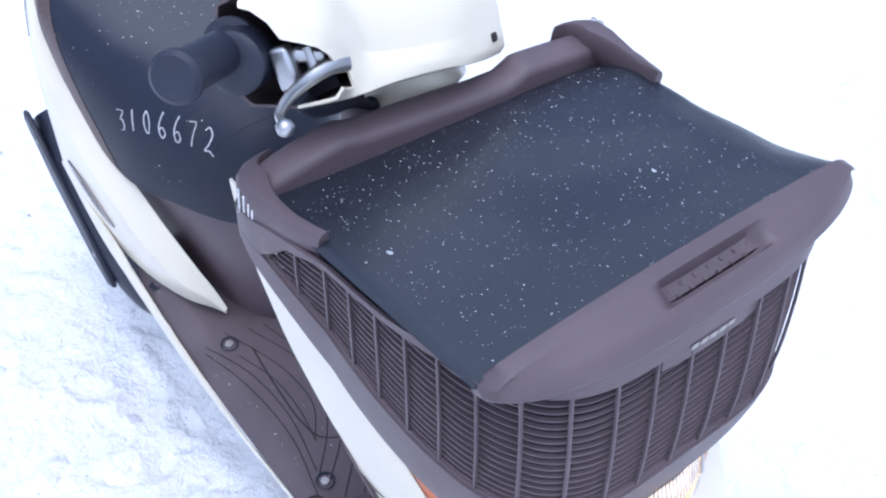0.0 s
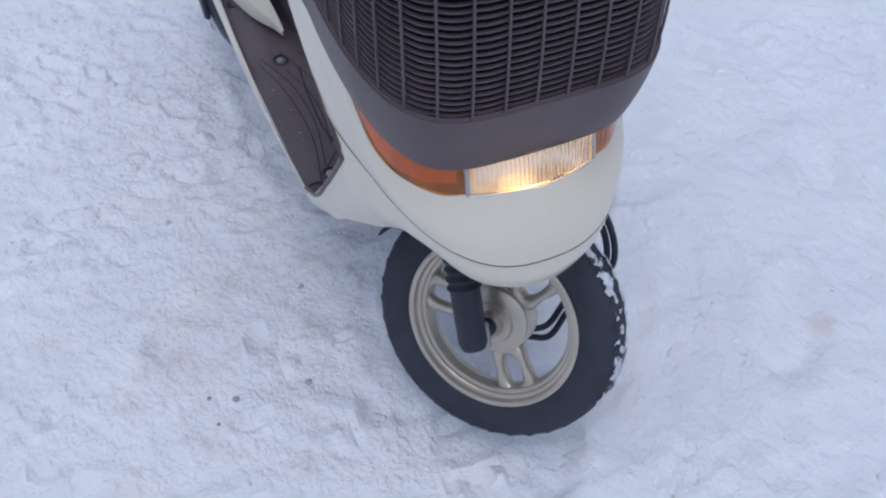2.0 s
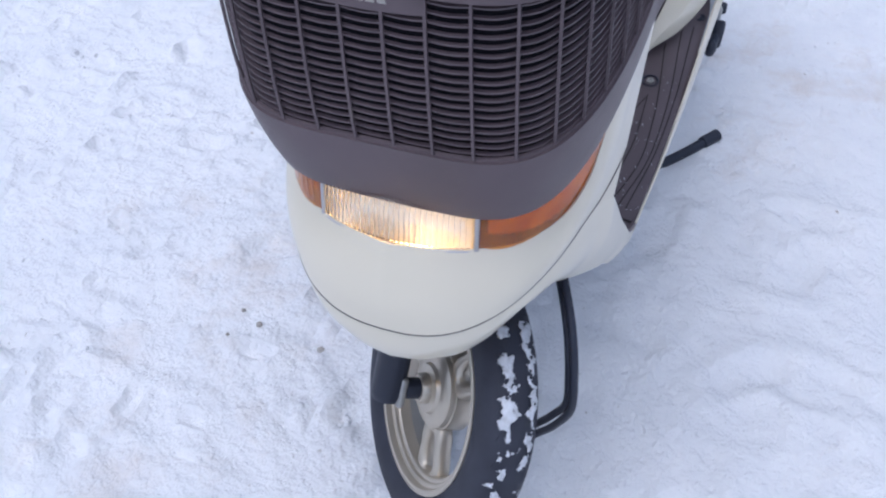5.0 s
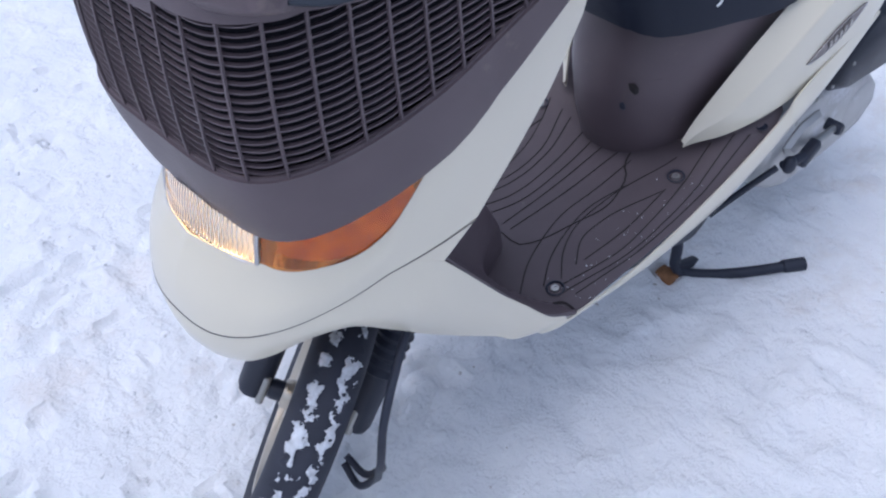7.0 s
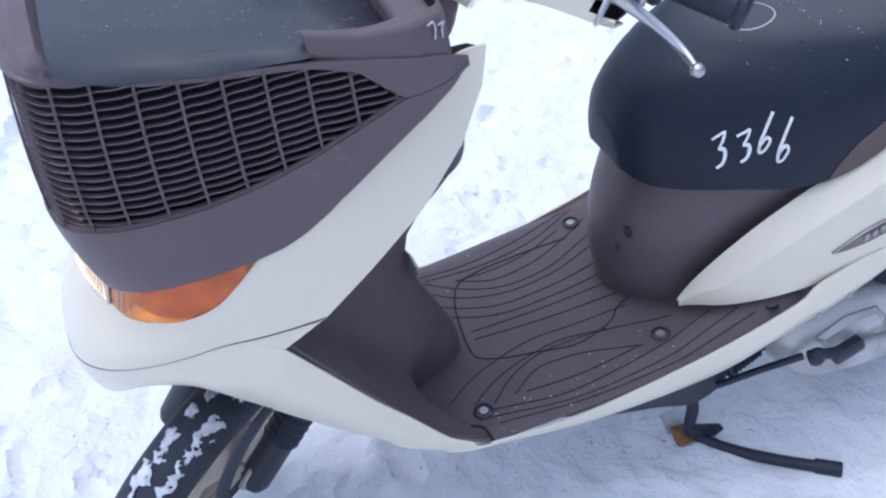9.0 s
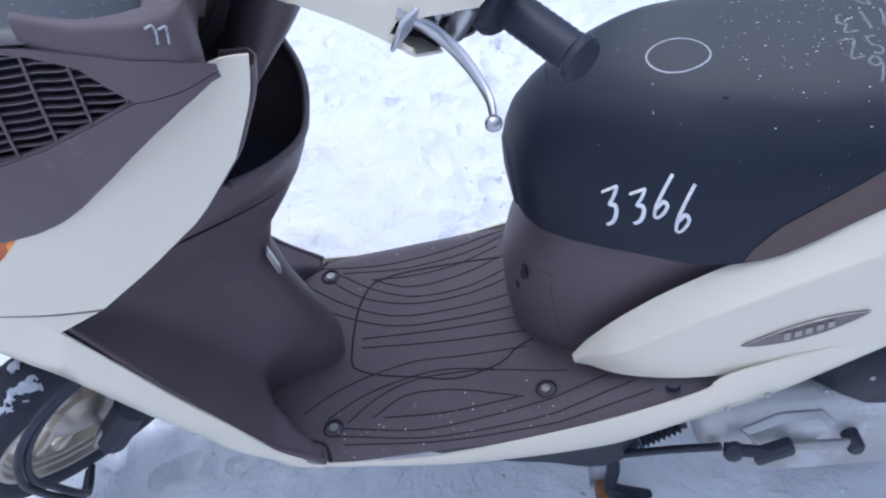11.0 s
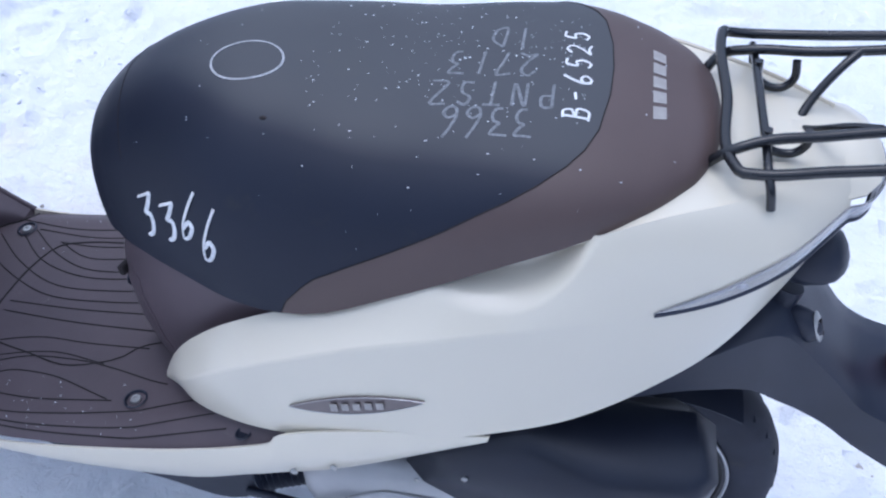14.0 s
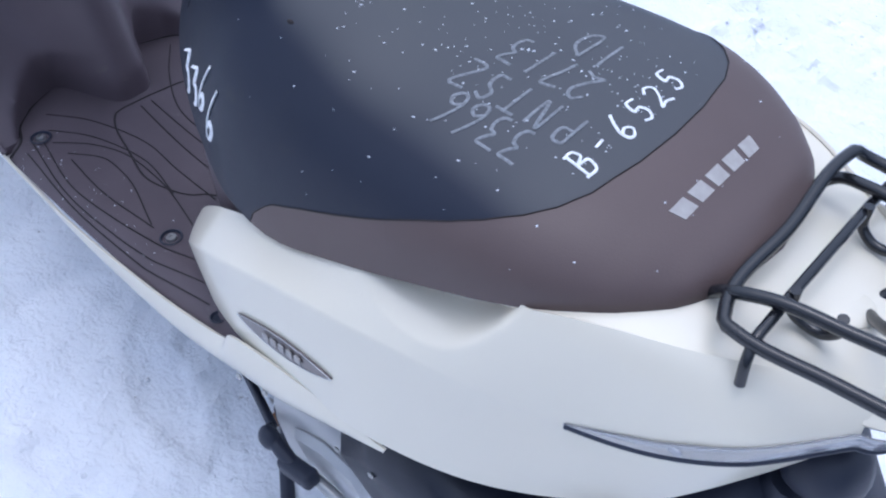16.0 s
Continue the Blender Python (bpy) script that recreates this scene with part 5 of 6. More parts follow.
def wheel(name, at, m, R, half, rim, label, metal=M_ALLOY):
    tm = m @ Matrix.Translation(at)
    side = [(0.005, 0.60), (0.005, 0.84), (0.001, 0.87), (-0.003, 0.84), (-0.0045, 0.72), (-0.0055, 0.62), (-0.0100, 0.605), (-0.0115, 0.57), (-0.0125, 0.46), (-0.0165, 0.445), (-0.0180, 0.40), (-0.0195, 0.15), (-0.0215, 0.0)]
    prof = [(rim + d, -half * v) for d, v in side] + [(rim + d, half * v) for d, v in side[-2::-1]]
    wheel_rim = part(name, moved(lathe(prof, 72), tm), metal, scooter, label, sharp=28)
    tyre = part("tyre", moved(tyre_bm(R, half, rim), tm), M_RUBBER, wheel_rim, "worn black tyre")
    # tread blocks
    for k in range(36):
        for s in (1, -1):
            a = 2 * math.pi * (k + 0.25 * (s + 1)) / 36
            bm = block((0.012, half * 0.52, 0.004), 0.001, (0, s * half * 0.42, 0), Matrix.Rotation(radians(24 * s), 4, "Z"))
            moved(bm, Matrix.Rotation(a, 4, "Y") @ Matrix.Translation((0, 0, R - 0.0024)) @ Matrix.Rotation(-radians(10 * s), 4, "X"))
            part("tread_block", moved(bm, tm), M_RUBBER, tyre, smooth=False)
    # three flat spokes, each with an oval slot
    r0, r1 = 0.046, rim - 0.013
    for k in range(3):
        turn = Matrix.Rotation(-(2 * math.pi * k / 3 + SPOKE), 4, "Y")
        rows = []
        for th in np.linspace(0, 2 * math.pi, 41):
            cu, sw = math.cos(th), math.sin(th)
            u = (r0 + r1) / 2 + (r1 - r0) / 2 * math.copysign(abs(cu) ** 0.45, cu)
            w = lin(u, (r0, 0.085, r1), (0.030, 0.0285, 0.040)) * math.copysign(abs(sw) ** 0.55, sw)
            ui = 0.094 + 0.028 * math.copysign(abs(cu) ** 0.85, cu)
            wi = lin(ui, (0.066, 0.122), (0.0125, 0.0165)) * math.copysign(abs(sw) ** 0.85, sw)
            rows.append([((u + ui) / 2 + (u - ui) / 2 * math.cos(p), 0.0125 * math.copysign(abs(math.sin(p)) ** 0.7, math.sin(p)), (w + wi) / 2 + (w - wi) / 2 * math.cos(p)) for p in np.linspace(0, 2 * math.pi, 12, endpoint=False)])
        part("spoke", moved(grid(rows, closed=True), tm @ turn), metal, wheel_rim)
    part("hub", moved(lathe([(0.0, -0.042), (0.018, -0.042), (0.021, -0.038), (0.022, -0.030), (0.033, -0.029), (0.036, -0.024), (0.050, -0.022), (0.0555, -0.018), (0.0555, -0.010), (0.0575, -0.009), (0.059, 0.0), (0.059, 0.02), (0.046, 0.026), (0.02, 0.034), (0.0, 0.034)], 48), tm), metal, wheel_rim, "silver brake hub")
    return wheel_rim, tyre, tm


HOSE = Matrix.Translation((-0.014, 0, 0.624)) @ HEAD @ Matrix.Rotation(radians(43.5), 4, "Z")
AXLE = (0.026, 0.0067, -0.804)
# the fork of this used scooter leans a little against its steering axis
FORK = Matrix.Translation((0.5089, 0.0138, 0.0048)) @ Matrix.Rotation(radians(5.11), 4, (-0.2168, -0.6347, -0.7417)) @ HEAD @ Matrix.Rotation(radians(45.5), 4, "Z") @ Matrix.Translation(tuple(-c for c in AXLE))


def build_front_end():
    rim, tyre, tm = wheel("front_wheel", AXLE, FORK, 0.2085, 0.038, 0.1415, "silver cast three-spoke front wheel, steered left")
    # snow stuck in the tread
    bm = bmesh.new()
    arc, across = np.linspace(-0.8, 1.3, 330), np.linspace(-0.033, 0.033, 56)
    def caked(a, y):
        lane = math.exp(-((abs(y) - 0.016) / 0.014) ** 2)
        patch = noise.noise(Vector((a * 4.5, math.copysign(2.0, y), 1.0)))
        ragged = noise.fractal(Vector((a * 13, y * 75, 4.0)), 0.6, 2.1, 5)
        return lane * (0.72 + 1.0 * patch) + 0.5 * ragged - 0.64
    vs = {}
    for i, a in enumerate(arc):
        for j, y in enumerate(across):
            k = caked(a, y)
            if k > 0:
                r = 0.2105 - lin(abs(y), (0, 0.017, 0.034), (0, 0.003, 0.011)) + min(0.0022, 0.008 * k)
                vs[i, j] = bm.verts.new((r * math.cos(a), y, r * math.sin(a)))
    for (i, j), v in list(vs.items()):
        ring = [vs.get(q) for q in ((i, j), (i + 1, j), (i + 1, j + 1), (i, j + 1))]
        if sum(q is not None for q in ring) >= 3:
            bm.faces.new([q for q in ring if q is not None])
    tagged(part("stuck_snow", moved(bm, tm), M_SNOWBIT, tyre, "thin ragged snow packed on the tread"), kind="stuff")
    part("axle", moved(lathe([(0, -0.088), (0.006, -0.088), (0.006, 0.088), (0, 0.088)], 14), tm), M_STEEL, rim)
    part("axle_collar", moved(lathe([(0.0, -0.062), (0.013, -0.062), (0.015, -0.056), (0.015, -0.036), (0.0, -0.036)], 20), tm), M_BLACK, rim)
    # fork legs with ribbed boots
    for s in (-1, 1):
        prof = [(0.0, -0.865), (0.019, -0.863), (0.023, -0.852), (0.0235, -0.765)]
        for k in range(9):
            prof += [(0.0275, -0.760 + 0.0155 * k), (0.0225, -0.753 + 0.0155 * k)]
        prof += [(0.020, -0.61), (0.017, -0.57), (0.0, -0.57)]
        leg = part("fork_leg", moved(lathe(prof, 24, "z"), FORK @ Matrix.Translation((0.018, 0.076 * s, 0.040))), M_BLACK, scooter, "black front fork leg with ribbed boot")
        part("axle_lug", moved(block((0.030, 0.012, 0.045), 0.005), FORK @ Matrix.Translation((0.026, s * 0.066 + 0.004, -0.806))), M_STEEL, leg)
    # brake hoses in a loop beside the wheel
    for k in range(2):
        o = 0.013 * k
        part("brake_hose", moved(tube([(0.12 - o, 0.068, -0.56), (0.166 - o, 0.062, -0.60), (0.199 - o, 0.062, -0.645), (0.215 - o, 0.069, -0.71), (0.206 - o, 0.080, -0.755), (0.170 - o, 0.088, -0.800 + 0.5 * o), (0.112 - 0.5 * o, 0.095 + 0.3 * o, -0.852 + o), (0.070, 0.078 + 0.3 * o, -0.898 + 1.5 * o), (0.050, 0.055, -0.885 + o)], 0.0054, 60), HOSE), M_BLACK, scooter, "black brake hose looping ahead of the wheel")
    part("hose_clamp", moved(block((0.02, 0.024, 0.03), 0.003), FORK @ Matrix.Translation((0.012, 0.074, -0.775))), M_STEEL, scooter)
    # inner fender behind the wheel
    rows = []
    for a in np.linspace(1.2, 2.4, 14):
        rows.append([(0.028 + 0.226 * math.cos(a), y, -0.804 + 0.226 * math.sin(a)) for y in np.linspace(-0.045, 0.045, 7)])
    part("inner_fender", moved(thick(grid(rows), 0.003), FORK), M_BLACK, scooter, "black inner fender")


CABLE = [(0.0141, -0.2, 0.0086), (0.0097, -0.175, -0.009), (0.0135, -0.135, -0.0221), (0.0144, -0.095, -0.0309), (0.0166, -0.055, -0.0461)]


def build_handlebar():
    S = STEER
    # white cover: steep faceted front with a ridge, blunt nose, lever openings at both ends
    E = (0.0, 0.06, 0.09, 0.12, 0.15, 0.175, 0.19, 0.21, 0.2255)
    low_x, low_z = (0.150, 0.138, 0.126, 0.108, 0.080, 0.060, 0.0555, 0.055, 0.050), (-0.034, -0.027, -0.020, -0.014, -0.010, -0.009, -0.007, -0.002, 0.006)
    lip_x, lip_z = (0.156, 0.1405, 0.1275, 0.110, 0.080, 0.0605, 0.0605, 0.0640, 0.060), (-0.029, -0.022, -0.015, -0.009, -0.004, -0.002, 0.0, 0.005, 0.012)
    arch_x, arch_z = (0.1575, 0.1405, 0.1265, 0.105, 0.076, 0.0620, 0.0570, 0.0540, 0.030), (-0.020, -0.012, -0.005, 0.002, 0.010, 0.010, 0.020, 0.043, 0.060)
    rid_x, rid_z = (0.158, 0.140, 0.124, 0.0985, 0.070, 0.0660, 0.0640, 0.0530, 0.024), (-0.008, -0.001, 0.003, 0.009, 0.020, 0.033, 0.044, 0.062, 0.076)
    top_x, top_z = (0.150, 0.128, 0.106, 0.080, 0.060, 0.052, 0.046, 0.034, 0.012), (0.048, 0.060, 0.070, 0.080, 0.088, 0.094, 0.096, 0.096, 0.090)
    front, rear = bmesh.new(), bmesh.new()
    sheet = []
    for y in np.linspace(-0.2255, 0.2255, 61):
        e = abs(y)
        low, lip, arch, rid, top = (table(e, E, *c) for c in ((low_x, low_z), (lip_x, lip_z), (arch_x, arch_z), (rid_x, rid_z), (top_x, top_z)))
        ends = max(0.0, (e - 0.19) / 0.0355)
        ring = [(-0.044 + 0.012 * ends, low[1] + 0.030), (-0.030, low[1] + 0.014), (0.3 * low[0], low[1] + 0.001), (low[0] - 0.012, low[1]), low, lip]
        ring += [tuple(np.array(lip) * (1 - k) + np.array(arch) * k) for k in (0.33, 0.67)] + [arch]
        ring += [tuple(np.array(arch) * (1 - k) + np.array(rid) * k) for k in (0.6, 0.88, 1.0)]
        ring += [tuple(np.array(rid) * (1 - k) + np.array(top) * k + np.array((0.006, 0.002)) * math.sin(math.pi * k) * (1 - ends)) for k in (0.1, 0.3, 0.5, 0.7, 0.86, 0.96)]
        ring += [(top[0] - 0.010, top[1] + 0.005), (0.3 * top[0], top[1] + 0.010), (-0.028, top[1] + 0.004), (-0.042 + 0.01 * ends, top[1] - 0.016), (-0.046 + 0.012 * ends, 0.045)]
        sheet.append((e, [(x, y, z) for x, z in ring]))
    for (ea, p), (eb, q) in zip(sheet, sheet[1:]):
        for i in range(len(p)):
            end = min(ea, eb)
            shell = front if 2 <= i <= 18 else rear
            if (5 <= i <= 7 and end > 0.176) or (i <= 7 and end > 0.204) or (shell is rear and end > 0.196):
                continue
            j = (i + 1) % len(p)
            shell.faces.new([shell.verts.new(c) for c in (p[i], p[j], q[j], q[i])])
    for shell in (front, rear):
        bmesh.ops.remove_doubles(shell, verts=shell.verts[:], dist=1e-5)
        bmesh.ops.recalc_face_normals(shell, faces=shell.faces[:])
    cover = part("handlebar_cover", moved(thick(front, -0.003), S), M_WHITE, scooter, "cream white faceted handlebar cover")
    part("rear_shell", moved(thick(rear, -0.003), S), M_BROWN, cover, "brown rear half of the handlebar cover")
    rows = []
    for z0, z1, k in ((0.0, 0.0, 0.94), (-0.03, -0.03, 0.98), (-0.071, -0.050, 1.0), (-0.074, -0.053, 0.97)):
        ring = [(0.008, -0.046), (0.012, -0.052), (0.05, -0.058), (0.088, -0.050), (0.102, -0.030), (0.104, 0.0)]
        ring += [(x, -y) for x, y in ring[::-1][1:]]
        rows.append([(0.055 + (x - 0.055) * k, y * k, z0 + (z1 - z0) * (x - 0.008) / 0.096) for x, y in ring])
    part("chin", moved(grid(rows, closed=True, caps=True), S), M_WHITE, cover, "cream white cowl below the bar", sharp=50)
    for s in (1, -1):
        part("mirror_hole", moved(lathe([(0, 0.0005), (0.0100, 0.0005), (0.0105, 0.0015), (0.0118, 0.0022), (0.0128, 0.0)], 24, "z"), S @ pose(0.0555, s * 0.188, 0.0795, s * -6, 76, s * 14)), M_BLACK, cover)
        # near-black sheet that paints the shade within the lever opening
        part("opening_shade", moved(grid([[(x, s * y, z) for x, z in ((0.055, 0.004), (0.030, 0.0), (0.005, 0.010), (-0.005, 0.030), (0.008, 0.052), (0.030, 0.056), (0.048, 0.045))] for y in (0.150, 0.165, 0.180, 0.192)], caps=True), S), M_SHADE, cover, "near-black sheet for the shade in the lever opening")
        # grip
        g = S @ (pose(-0.029, 0.249, 0.0565, 6.5) if s > 0 else pose(-0.022, -0.266, 0.064))
        ang = Matrix.Rotation(radians(1 if s > 0 else 6), 4, "Z")
        prof = [(0.0, -0.066), (0.0185, -0.066), (0.0225, -0.062), (0.0230, -0.056), (0.0195, -0.052)]
        for k in range(12):
            prof += [(0.0197, -0.048 + 0.0085 * k), (0.0188, -0.0445 + 0.0085 * k)]
        prof += [(0.020, 0.058), (0.0275, 0.060), (0.0275, 0.066), (0.0, 0.066)]
        flip = Matrix.Rotation(math.pi, 4, "Z") if s > 0 else Matrix()
        bar = part("grip", moved(lathe(prof, 24), g @ ang @ flip), M_BLACK, scooter, "black rubber handlebar grip")
        part("switch_housing", moved(lathe([(0.0, -0.020), (0.024, -0.020), (0.029, -0.016), (0.029, 0.010), (0.026, 0.014), (0.0, 0.016)], 28), S @ Matrix.Translation((-0.018, s * 0.214, 0.052))), M_BLACK, bar)
        # lever
        part("brake_lever", moved(sweep([(0.062, s * 0.178, 0.020), (0.055, s * 0.196, 0.023), (0.038, s * 0.222, 0.019), (0.033, s * 0.258, 0.013), (0.036, s * 0.286, 0.006), (0.047, s * 0.304, 0.001)], lambda u: [((0.0055 - 0.0025 * u) * math.cos(t), (0.0085 - 0.0045 * u) * math.sin(t)) for t in np.linspace(0, 2 * math.pi, 12, endpoint=False)], 30), S), M_CHROME, scooter, "polished metal brake lever with ball end")
        part("lever_ball", moved(ball(0.0078, (0.0493, s * 0.3065, 0.0), seg=18), S), M_CHROME, bar, "ball end of the brake lever")
        part("lever_bracket", moved(block((0.020, 0.018, 0.040), 0.005), S @ Matrix.Translation((0.020, s * 0.212, 0.034))), M_CHROME, bar)
        part("lever_clamp", moved(block((0.030, 0.014, 0.014), 0.004), S @ pose(0.038, s * 0.198, 0.038, 0, 20, -s * 25)), M_CHROME, bar)
        part("lever_bolt", moved(lathe([(0, 0.016), (0.006, 0.016), (0.006, -0.014), (0, -0.014)], 10, "z"), S @ Matrix.Translation((0.040, s * 0.200, 0.030))), M_CHROME, bar)
    part("slot", moved(block((0.008, 0.026, 0.009), 0.002), S @ pose(0.1535, -0.012, -0.016, 0, 0, 8)), M_GROOVE, cover)
    part("cable_tab", moved(slab([(0.060, 0.030), (0.075, 0.010), (0.069, -0.020), (0.062, -0.006), (0.052, 0.022)], 0.192, 0.197, "y", 0.001), S @ Matrix.Rotation(radians(3), 4, "X")), M_LAMPBACK, cover, "blue-grey plastic tab at the lever")
    boot = part("cable", moved(sweep(CABLE, lambda u: [((0.0115 - 0.0055 * min(1.0, max(0.0, u - 0.25) * 2.2)) * math.cos(t), (0.0115 - 0.0055 * min(1.0, max(0.0, u - 0.25) * 2.2)) * math.sin(t)) for t in np.linspace(0, 2 * math.pi, 12, endpoint=False)], 30), S), M_BLACK, scooter, "black cable boot")
    part("plug", moved(ball(0.010, CABLE[-1], (1, 1, 1), 12), S), M_BLACK, boot)


# ---- engine side, rear wheel, stand ----
def build_engine():
    arm = part("crankcase", slab([(-0.335, -0.085), (-0.36, -0.062), (-0.42, -0.050), (-0.52, -0.065), (-0.60, -0.085), (-0.69, -0.145), (-0.735, -0.20), (-0.735, -0.245), (-0.69, -0.272), (-0.60, -0.270), (-0.48, -0.255), (-0.39, -0.225), (-0.345, -0.18), (-0.332, -0.13)], 0.045, 0.182, "y", 0.020), M_CASE, scooter, "dirty grey cast aluminium engine case", sharp=70)
    part("case_rib", slab([(-0.39, -0.11), (-0.44, -0.090), (-0.50, -0.10), (-0.52, -0.135), (-0.49, -0.165), (-0.42, -0.165)], 0.176, 0.194, "y", 0.010), M_CASE, arm)
    part("belt_cover", ball(0.05, (-0.655, 0.178, -0.205), (1.15, 0.22, 1.0), 24), M_CASE, arm)
    box = part("air_box", slab([(-0.475, -0.025), (-0.52, 0.015), (-0.575, 0.052), (-0.61, 0.055), (-0.70, 0.005), (-0.79, -0.005), (-0.812, -0.025), (-0.805, -0.055), (-0.77, -0.115), (-0.745, -0.138), (-0.70, -0.132), (-0.60, -0.105), (-0.52, -0.072)], 0.085, 0.2075, "y", 0.024), M_BOX, scooter, "black plastic air cleaner box with a small sticker", sharp=75)
    def pill(cx, cz, half, r, tilt):
        ring = [(cx + sg * half + r * math.cos(t), cz + r * math.sin(t)) for sg, ts in ((1, np.linspace(-math.pi / 2, math.pi / 2, 9)), (-1, np.linspace(math.pi / 2, 1.5 * math.pi, 9))) for t in ts]
        return [(x, z + tilt * (x - cx)) for x, z in ring]

    st = part("sticker", slab(pill(-0.734, -0.080, 0.018, 0.0125, 0.10), 0.2075, 0.2092, "y", 0.0005), M_STICKER, box, "rounded white sticker with blue print")
    for outline in ([(-0.712, -0.083), (-0.722, -0.084), (-0.722, -0.081), (-0.715, -0.0803), (-0.715, -0.0775), (-0.712, -0.0772)], [(-0.725, -0.089), (-0.730, -0.0895), (-0.730, -0.079), (-0.725, -0.0785)], [(-0.745, -0.0915), (-0.757, -0.090), (-0.763, -0.084), (-0.7625, -0.079), (-0.747, -0.080)], [(-0.712, -0.0735), (-0.730, -0.0753), (-0.730, -0.0728), (-0.712, -0.071)]):
        part("print", slab(outline, 0.2090, 0.2097, "y", 0.0002), M_BLUE, st)
    for x, y, z in ((-0.49, 0.205, -0.03), (-0.545, 0.209, -0.015), (-0.79, 0.20, -0.03)):
        part("screw", ball(0.004, (x, y, z), (1, 0.5, 1), 8), M_STEEL, box)
    # kick starter, folded
    kick = part("kick_lever", tube([(-0.362, 0.205, -0.116), (-0.40, 0.212, -0.125), (-0.43, 0.213, -0.133)], 0.009, 12), M_BLACK, scooter, "black folded kick starter lever")
    part("pedal", block((0.055, 0.022, 0.022), 0.006, (-0.425, 0.214, -0.130), Matrix.Rotation(radians(14), 4, "Y")), M_BLACK, kick)
    part("knuckle", ball(0.015, (-0.373, 0.21, -0.120), (1, 0.8, 1.2), 12), M_BLACK, kick)
    part("arm", tube([(-0.44, 0.205, -0.138), (-0.49, 0.202, -0.152), (-0.541, 0.20, -0.166)], 0.007, 14), M_STEEL, kick)
    part("boss", lathe([(0, 0.175), (0.012, 0.175), (0.012, 0.209), (0.009, 0.213), (0, 0.213)], 18), M_BLACK, kick).location = (-0.543, 0, -0.168)
    part("cable", tube([(-0.24, 0.145, -0.178), (-0.30, 0.17, -0.150), (-0.36, 0.195, -0.126)], 0.006, 16), M_BLACK, scooter, "black control cable")
    # intake duct bellows
    prof = [(0.0, 0.0), (0.026, 0.0)]
    for k in range(8):
        prof += [(0.030, 0.004 + 0.008 * k), (0.024, 0.008 + 0.008 * k)]
    prof += [(0.026, 0.072), (0.0, 0.072)]
    part("intake_bellows", moved(lathe(prof, 20, "z"), pose(-0.255, 0.128, -0.150, 0, -80, 8)), M_BLACK, scooter, "black ribbed rubber duct")
    part("engine_block", block((0.17, 0.16, 0.12), 0.025, (-0.36, 0.0, -0.13)), M_CASE, scooter)
    # rear wheel and its fender
    rim, tyre, tm = wheel("rear_wheel", (-0.703, 0.0, -0.238), Matrix(), 0.210, 0.042, 0.140, "rear wheel with a worn black tyre under the tail", M_DARKRIM)
    for s in (1, -1):
        part("rim_edge", moved(tube([(0.1435 * math.cos(t), s * 0.036, 0.1435 * math.sin(t)) for t in np.linspace(0, 2 * math.pi, 64)], 0.0026, None, 8), tm), M_CHROME, rim, "bright worn rim edge")
    rows = []
    for a in np.linspace(0.95, 2.25, 20):
        rows.append([(-0.712 + 0.2205 * math.cos(a), y, -0.238 + (0.2205 - 0.9 * y * y * 6) * math.sin(a)) for y in np.linspace(-0.062, 0.062, 11)])
    part("hugger", thick(grid(rows), 0.003), M_BLACK, scooter, "black rear wheel hugger")
    # plate holder fender trailing behind
    rows = []
    for x in np.r_[np.linspace(-0.70, -0.84, 8), np.linspace(-0.85, -1.075, 20)]:
        at = -x
        z, w, low = table(at, (0.70, 0.80, 0.845, 0.87, 0.905, 0.935, 0.965, 0.985, 1.03, 1.08), (0.10, 0.125, 0.136, 0.126, 0.078, 0.036, -0.008, -0.024, -0.046, -0.075), (0.148, 0.126, 0.110, 0.098, 0.086, 0.080, 0.078, 0.078, 0.078, 0.078), (0.06, 0.058, 0.040, 0.012, -0.022, -0.052, -0.085, -0.103, -0.14, -0.175))
        rows.append([(x, w, low), (x, w, z - 0.012), (x, w * 0.86, z), (x, w * 0.4, z + 0.005), (x, 0, z + 0.007), (x, -w * 0.4, z + 0.005), (x, -w * 0.86, z), (x, -w, z - 0.012), (x, -w, low)])
    fender = part("rear_fender", thick(grid(rows), 0.003), M_BLACK, scooter, "black plastic rear fender and plate holder")
    stub = pose(-0.884, 0.066, 0.100, 0, 16, -24)
    mount = part("reflector_mount", moved(ball(0.026, (0, 0, 0), (1.1, 0.55, 0.95), 18), stub), M_BLACK, fender)
    part("face", moved(ball(0.0205, (-0.0225, 0, 0), (0.16, 0.42, 1.0), 18), stub), M_STEEL, mount, "pale flat oval end")
    part("slot", moved(block((0.0022, 0.0045, 0.020), 0.0008), stub @ Matrix.Translation((-0.0262, 0, 0))), M_GROOVE, mount)
    part("reflector", ball(0.016, (-1.012, 0.012, -0.022), (0.5, 1.6, 1), 14), material("red_lens", (0.42, 0.02, 0.02), 0.15, coat=0.4), fender, "small red rear reflector")
    rows = []
    for x in np.linspace(-0.62, -0.86, 14):
        t, c, b = side_section(x)
        rows.append([(x, v * (b[0] - 0.006), b[1] + 0.004 - 0.035 * (1 - v * v)) for v in np.linspace(-1, 1, 13)])
    part("tail_under", thick(grid(rows), 0.002), M_BLACK, fender)
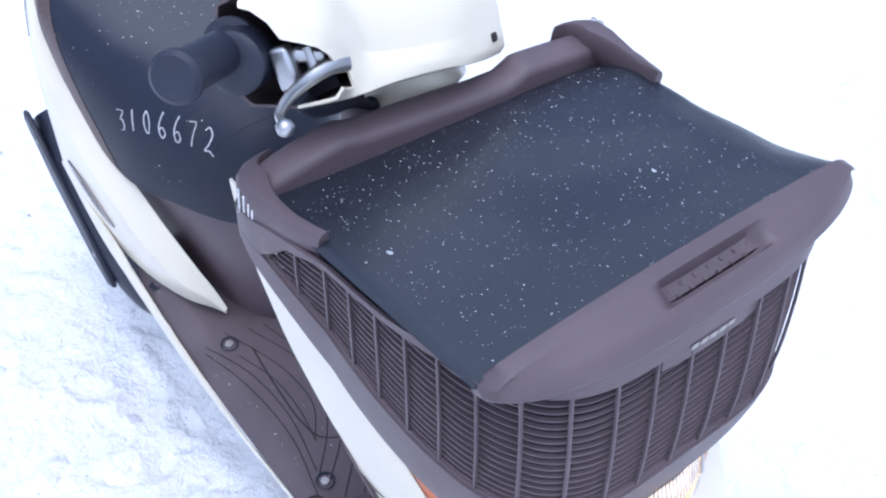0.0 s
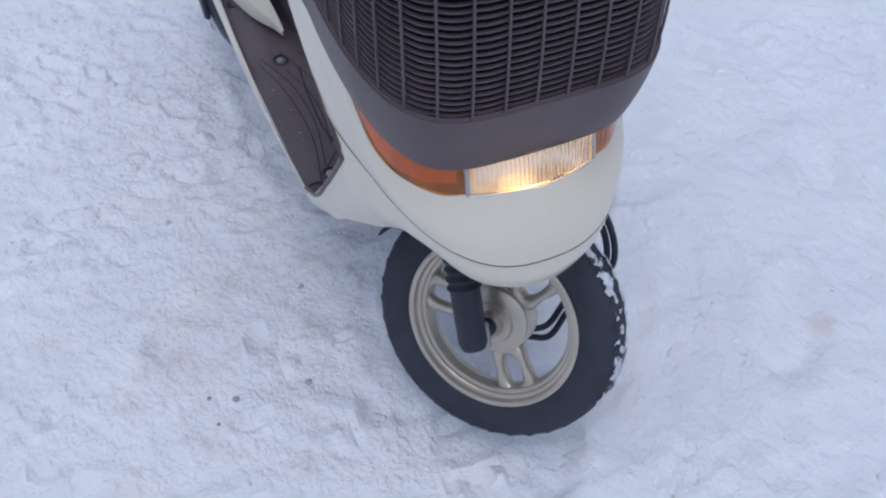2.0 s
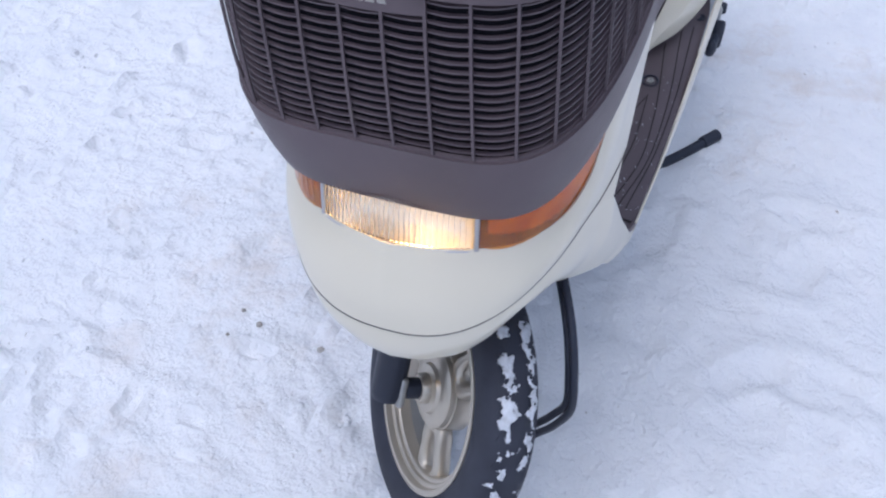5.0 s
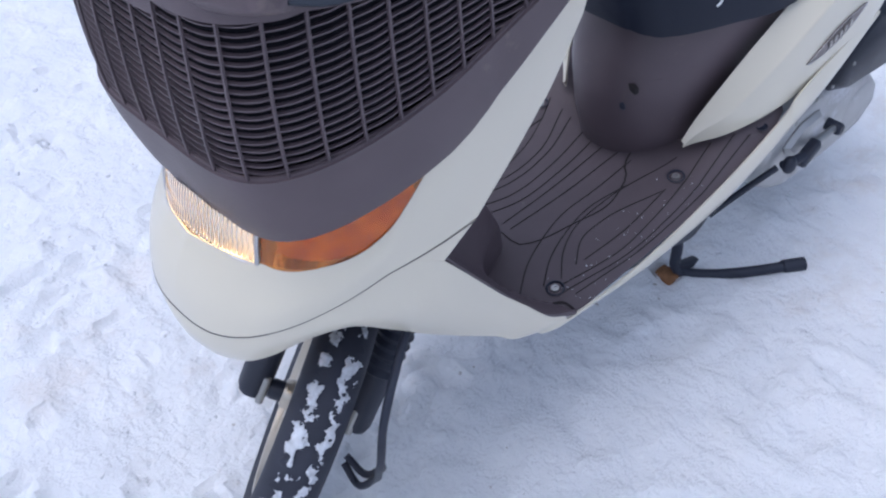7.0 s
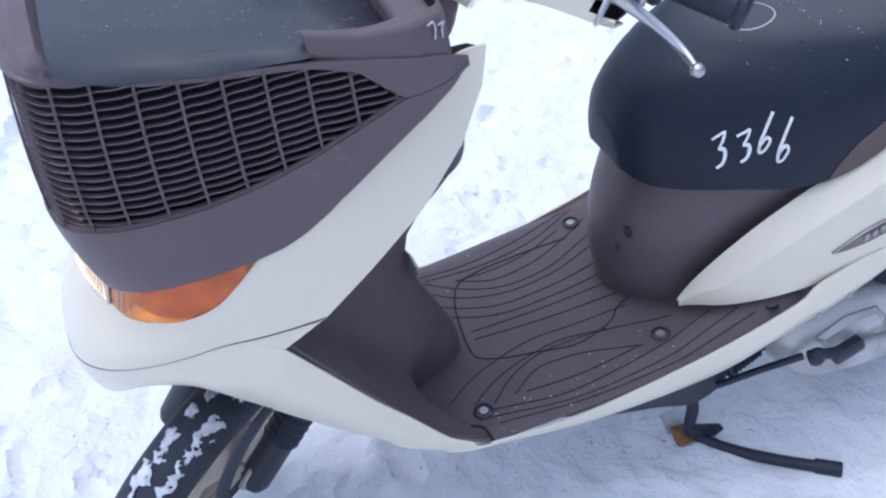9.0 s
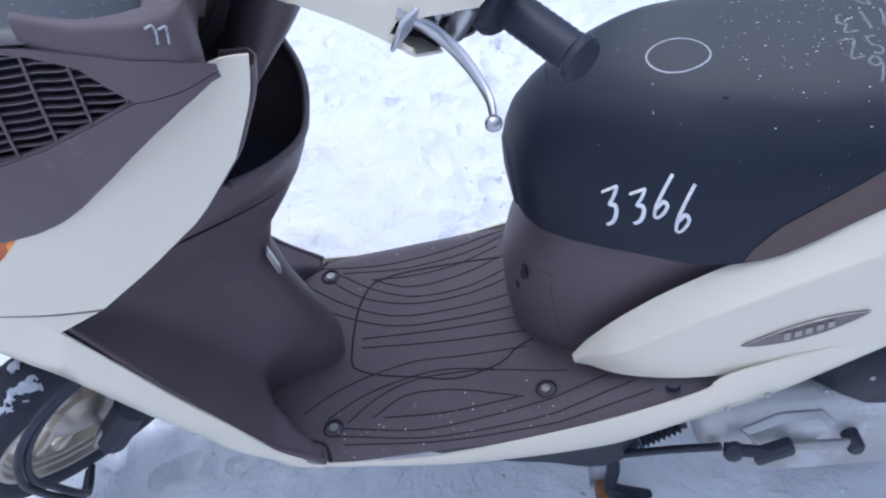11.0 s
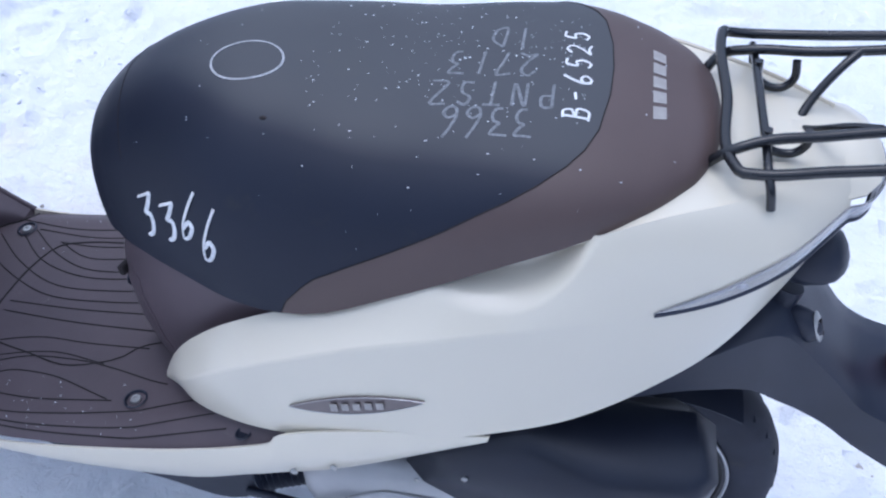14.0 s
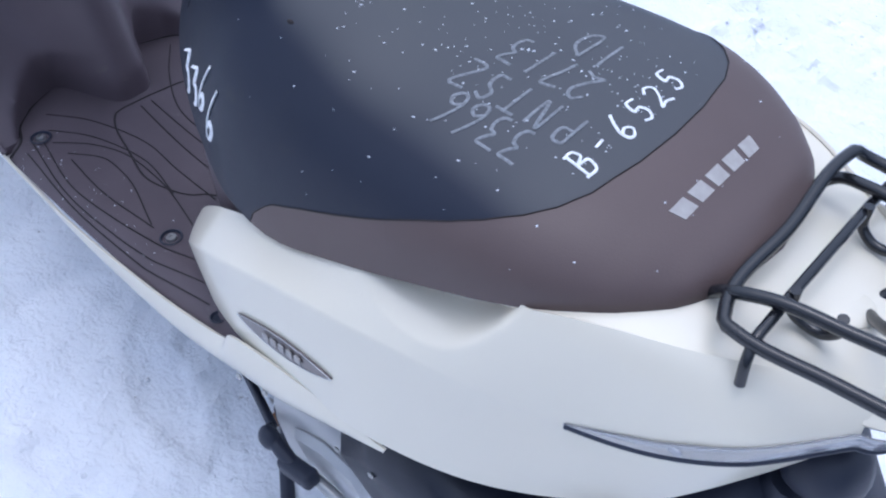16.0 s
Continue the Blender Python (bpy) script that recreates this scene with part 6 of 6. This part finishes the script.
    # exhaust on the far side
    sil = part("silencer", sweep([(-0.39, -0.12, -0.215), (-0.46, -0.147, -0.205), (-0.59, -0.163, -0.150), (-0.71, -0.168, -0.080), (-0.785, -0.168, -0.030), (-0.805, -0.167, -0.016)], lambda u: [((0.030 + 0.016 * math.sin(math.pi * min(1, u * 1.05)) ** 0.5) * math.cos(t), (0.040 + 0.022 * math.sin(math.pi * min(1, u * 1.05)) ** 0.5) * math.sin(t)) for t in np.linspace(0, 2 * math.pi, 22, endpoint=False)], 30), M_BLACK, scooter, "matt black exhaust silencer")
    part("heat_shield", slab([(-0.50, -0.200), (-0.59, -0.125), (-0.71, -0.045), (-0.78, 0.010), (-0.805, 0.012), (-0.815, -0.015), (-0.73, -0.115), (-0.59, -0.205), (-0.53, -0.225)], -0.204, -0.214, "y", 0.004), M_BLACK, sil, "black heat shield")
    for x, z in ((-0.57, -0.17), (-0.76, -0.03)):
        part("screw", ball(0.005, (x, -0.2145, z), (1, 0.4, 1), 10), M_STEEL, sil)
    # centre stand
    stand = part("centre_stand", tube([(-0.225, 0.085, -0.20), (-0.228, 0.092, -0.29), (-0.222, 0.094, -0.345), (-0.232, 0.098, -0.366), (-0.262, 0.128, -0.380), (-0.33, 0.185, -0.394), (-0.40, 0.235, -0.404)], 0.0105, 50), M_BLACK, scooter, "black tubular centre stand resting on the snow")
    part("pedal_cap", tube([(-0.385, 0.224, -0.402), (-0.420, 0.249, -0.4065)], 0.0135, 8, 14), M_BLACK, stand)
    part("gusset", slab([(-0.215, -0.325), (-0.24, -0.345), (-0.285, -0.375), (-0.26, -0.385), (-0.225, -0.375)], 0.088, 0.104, "y", 0.003), M_BLACK, stand)
    part("foot", moved(block((0.03, 0.04, 0.022), 0.006), pose(-0.212, 0.082, -0.371, 0, -12, 0)), M_RUST, stand, "rusty stand foot")
    part("leg", tube([(-0.225, -0.085, -0.20), (-0.228, -0.092, -0.29), (-0.222, -0.10, -0.372)], 0.0105, 16), M_BLACK, stand)
    part("crossbar", tube([(-0.226, 0.09, -0.25), (-0.226, -0.09, -0.25)], 0.009, 6), M_BLACK, stand)


build_front_cover()
build_lower_cover()
build_lamps()
build_inner_shield()
build_footboard()
build_pedestal()
build_side_covers()
build_tail_light()
build_seat()
build_rack()
build_front_end()
build_handlebar()
build_engine()
build_basket()
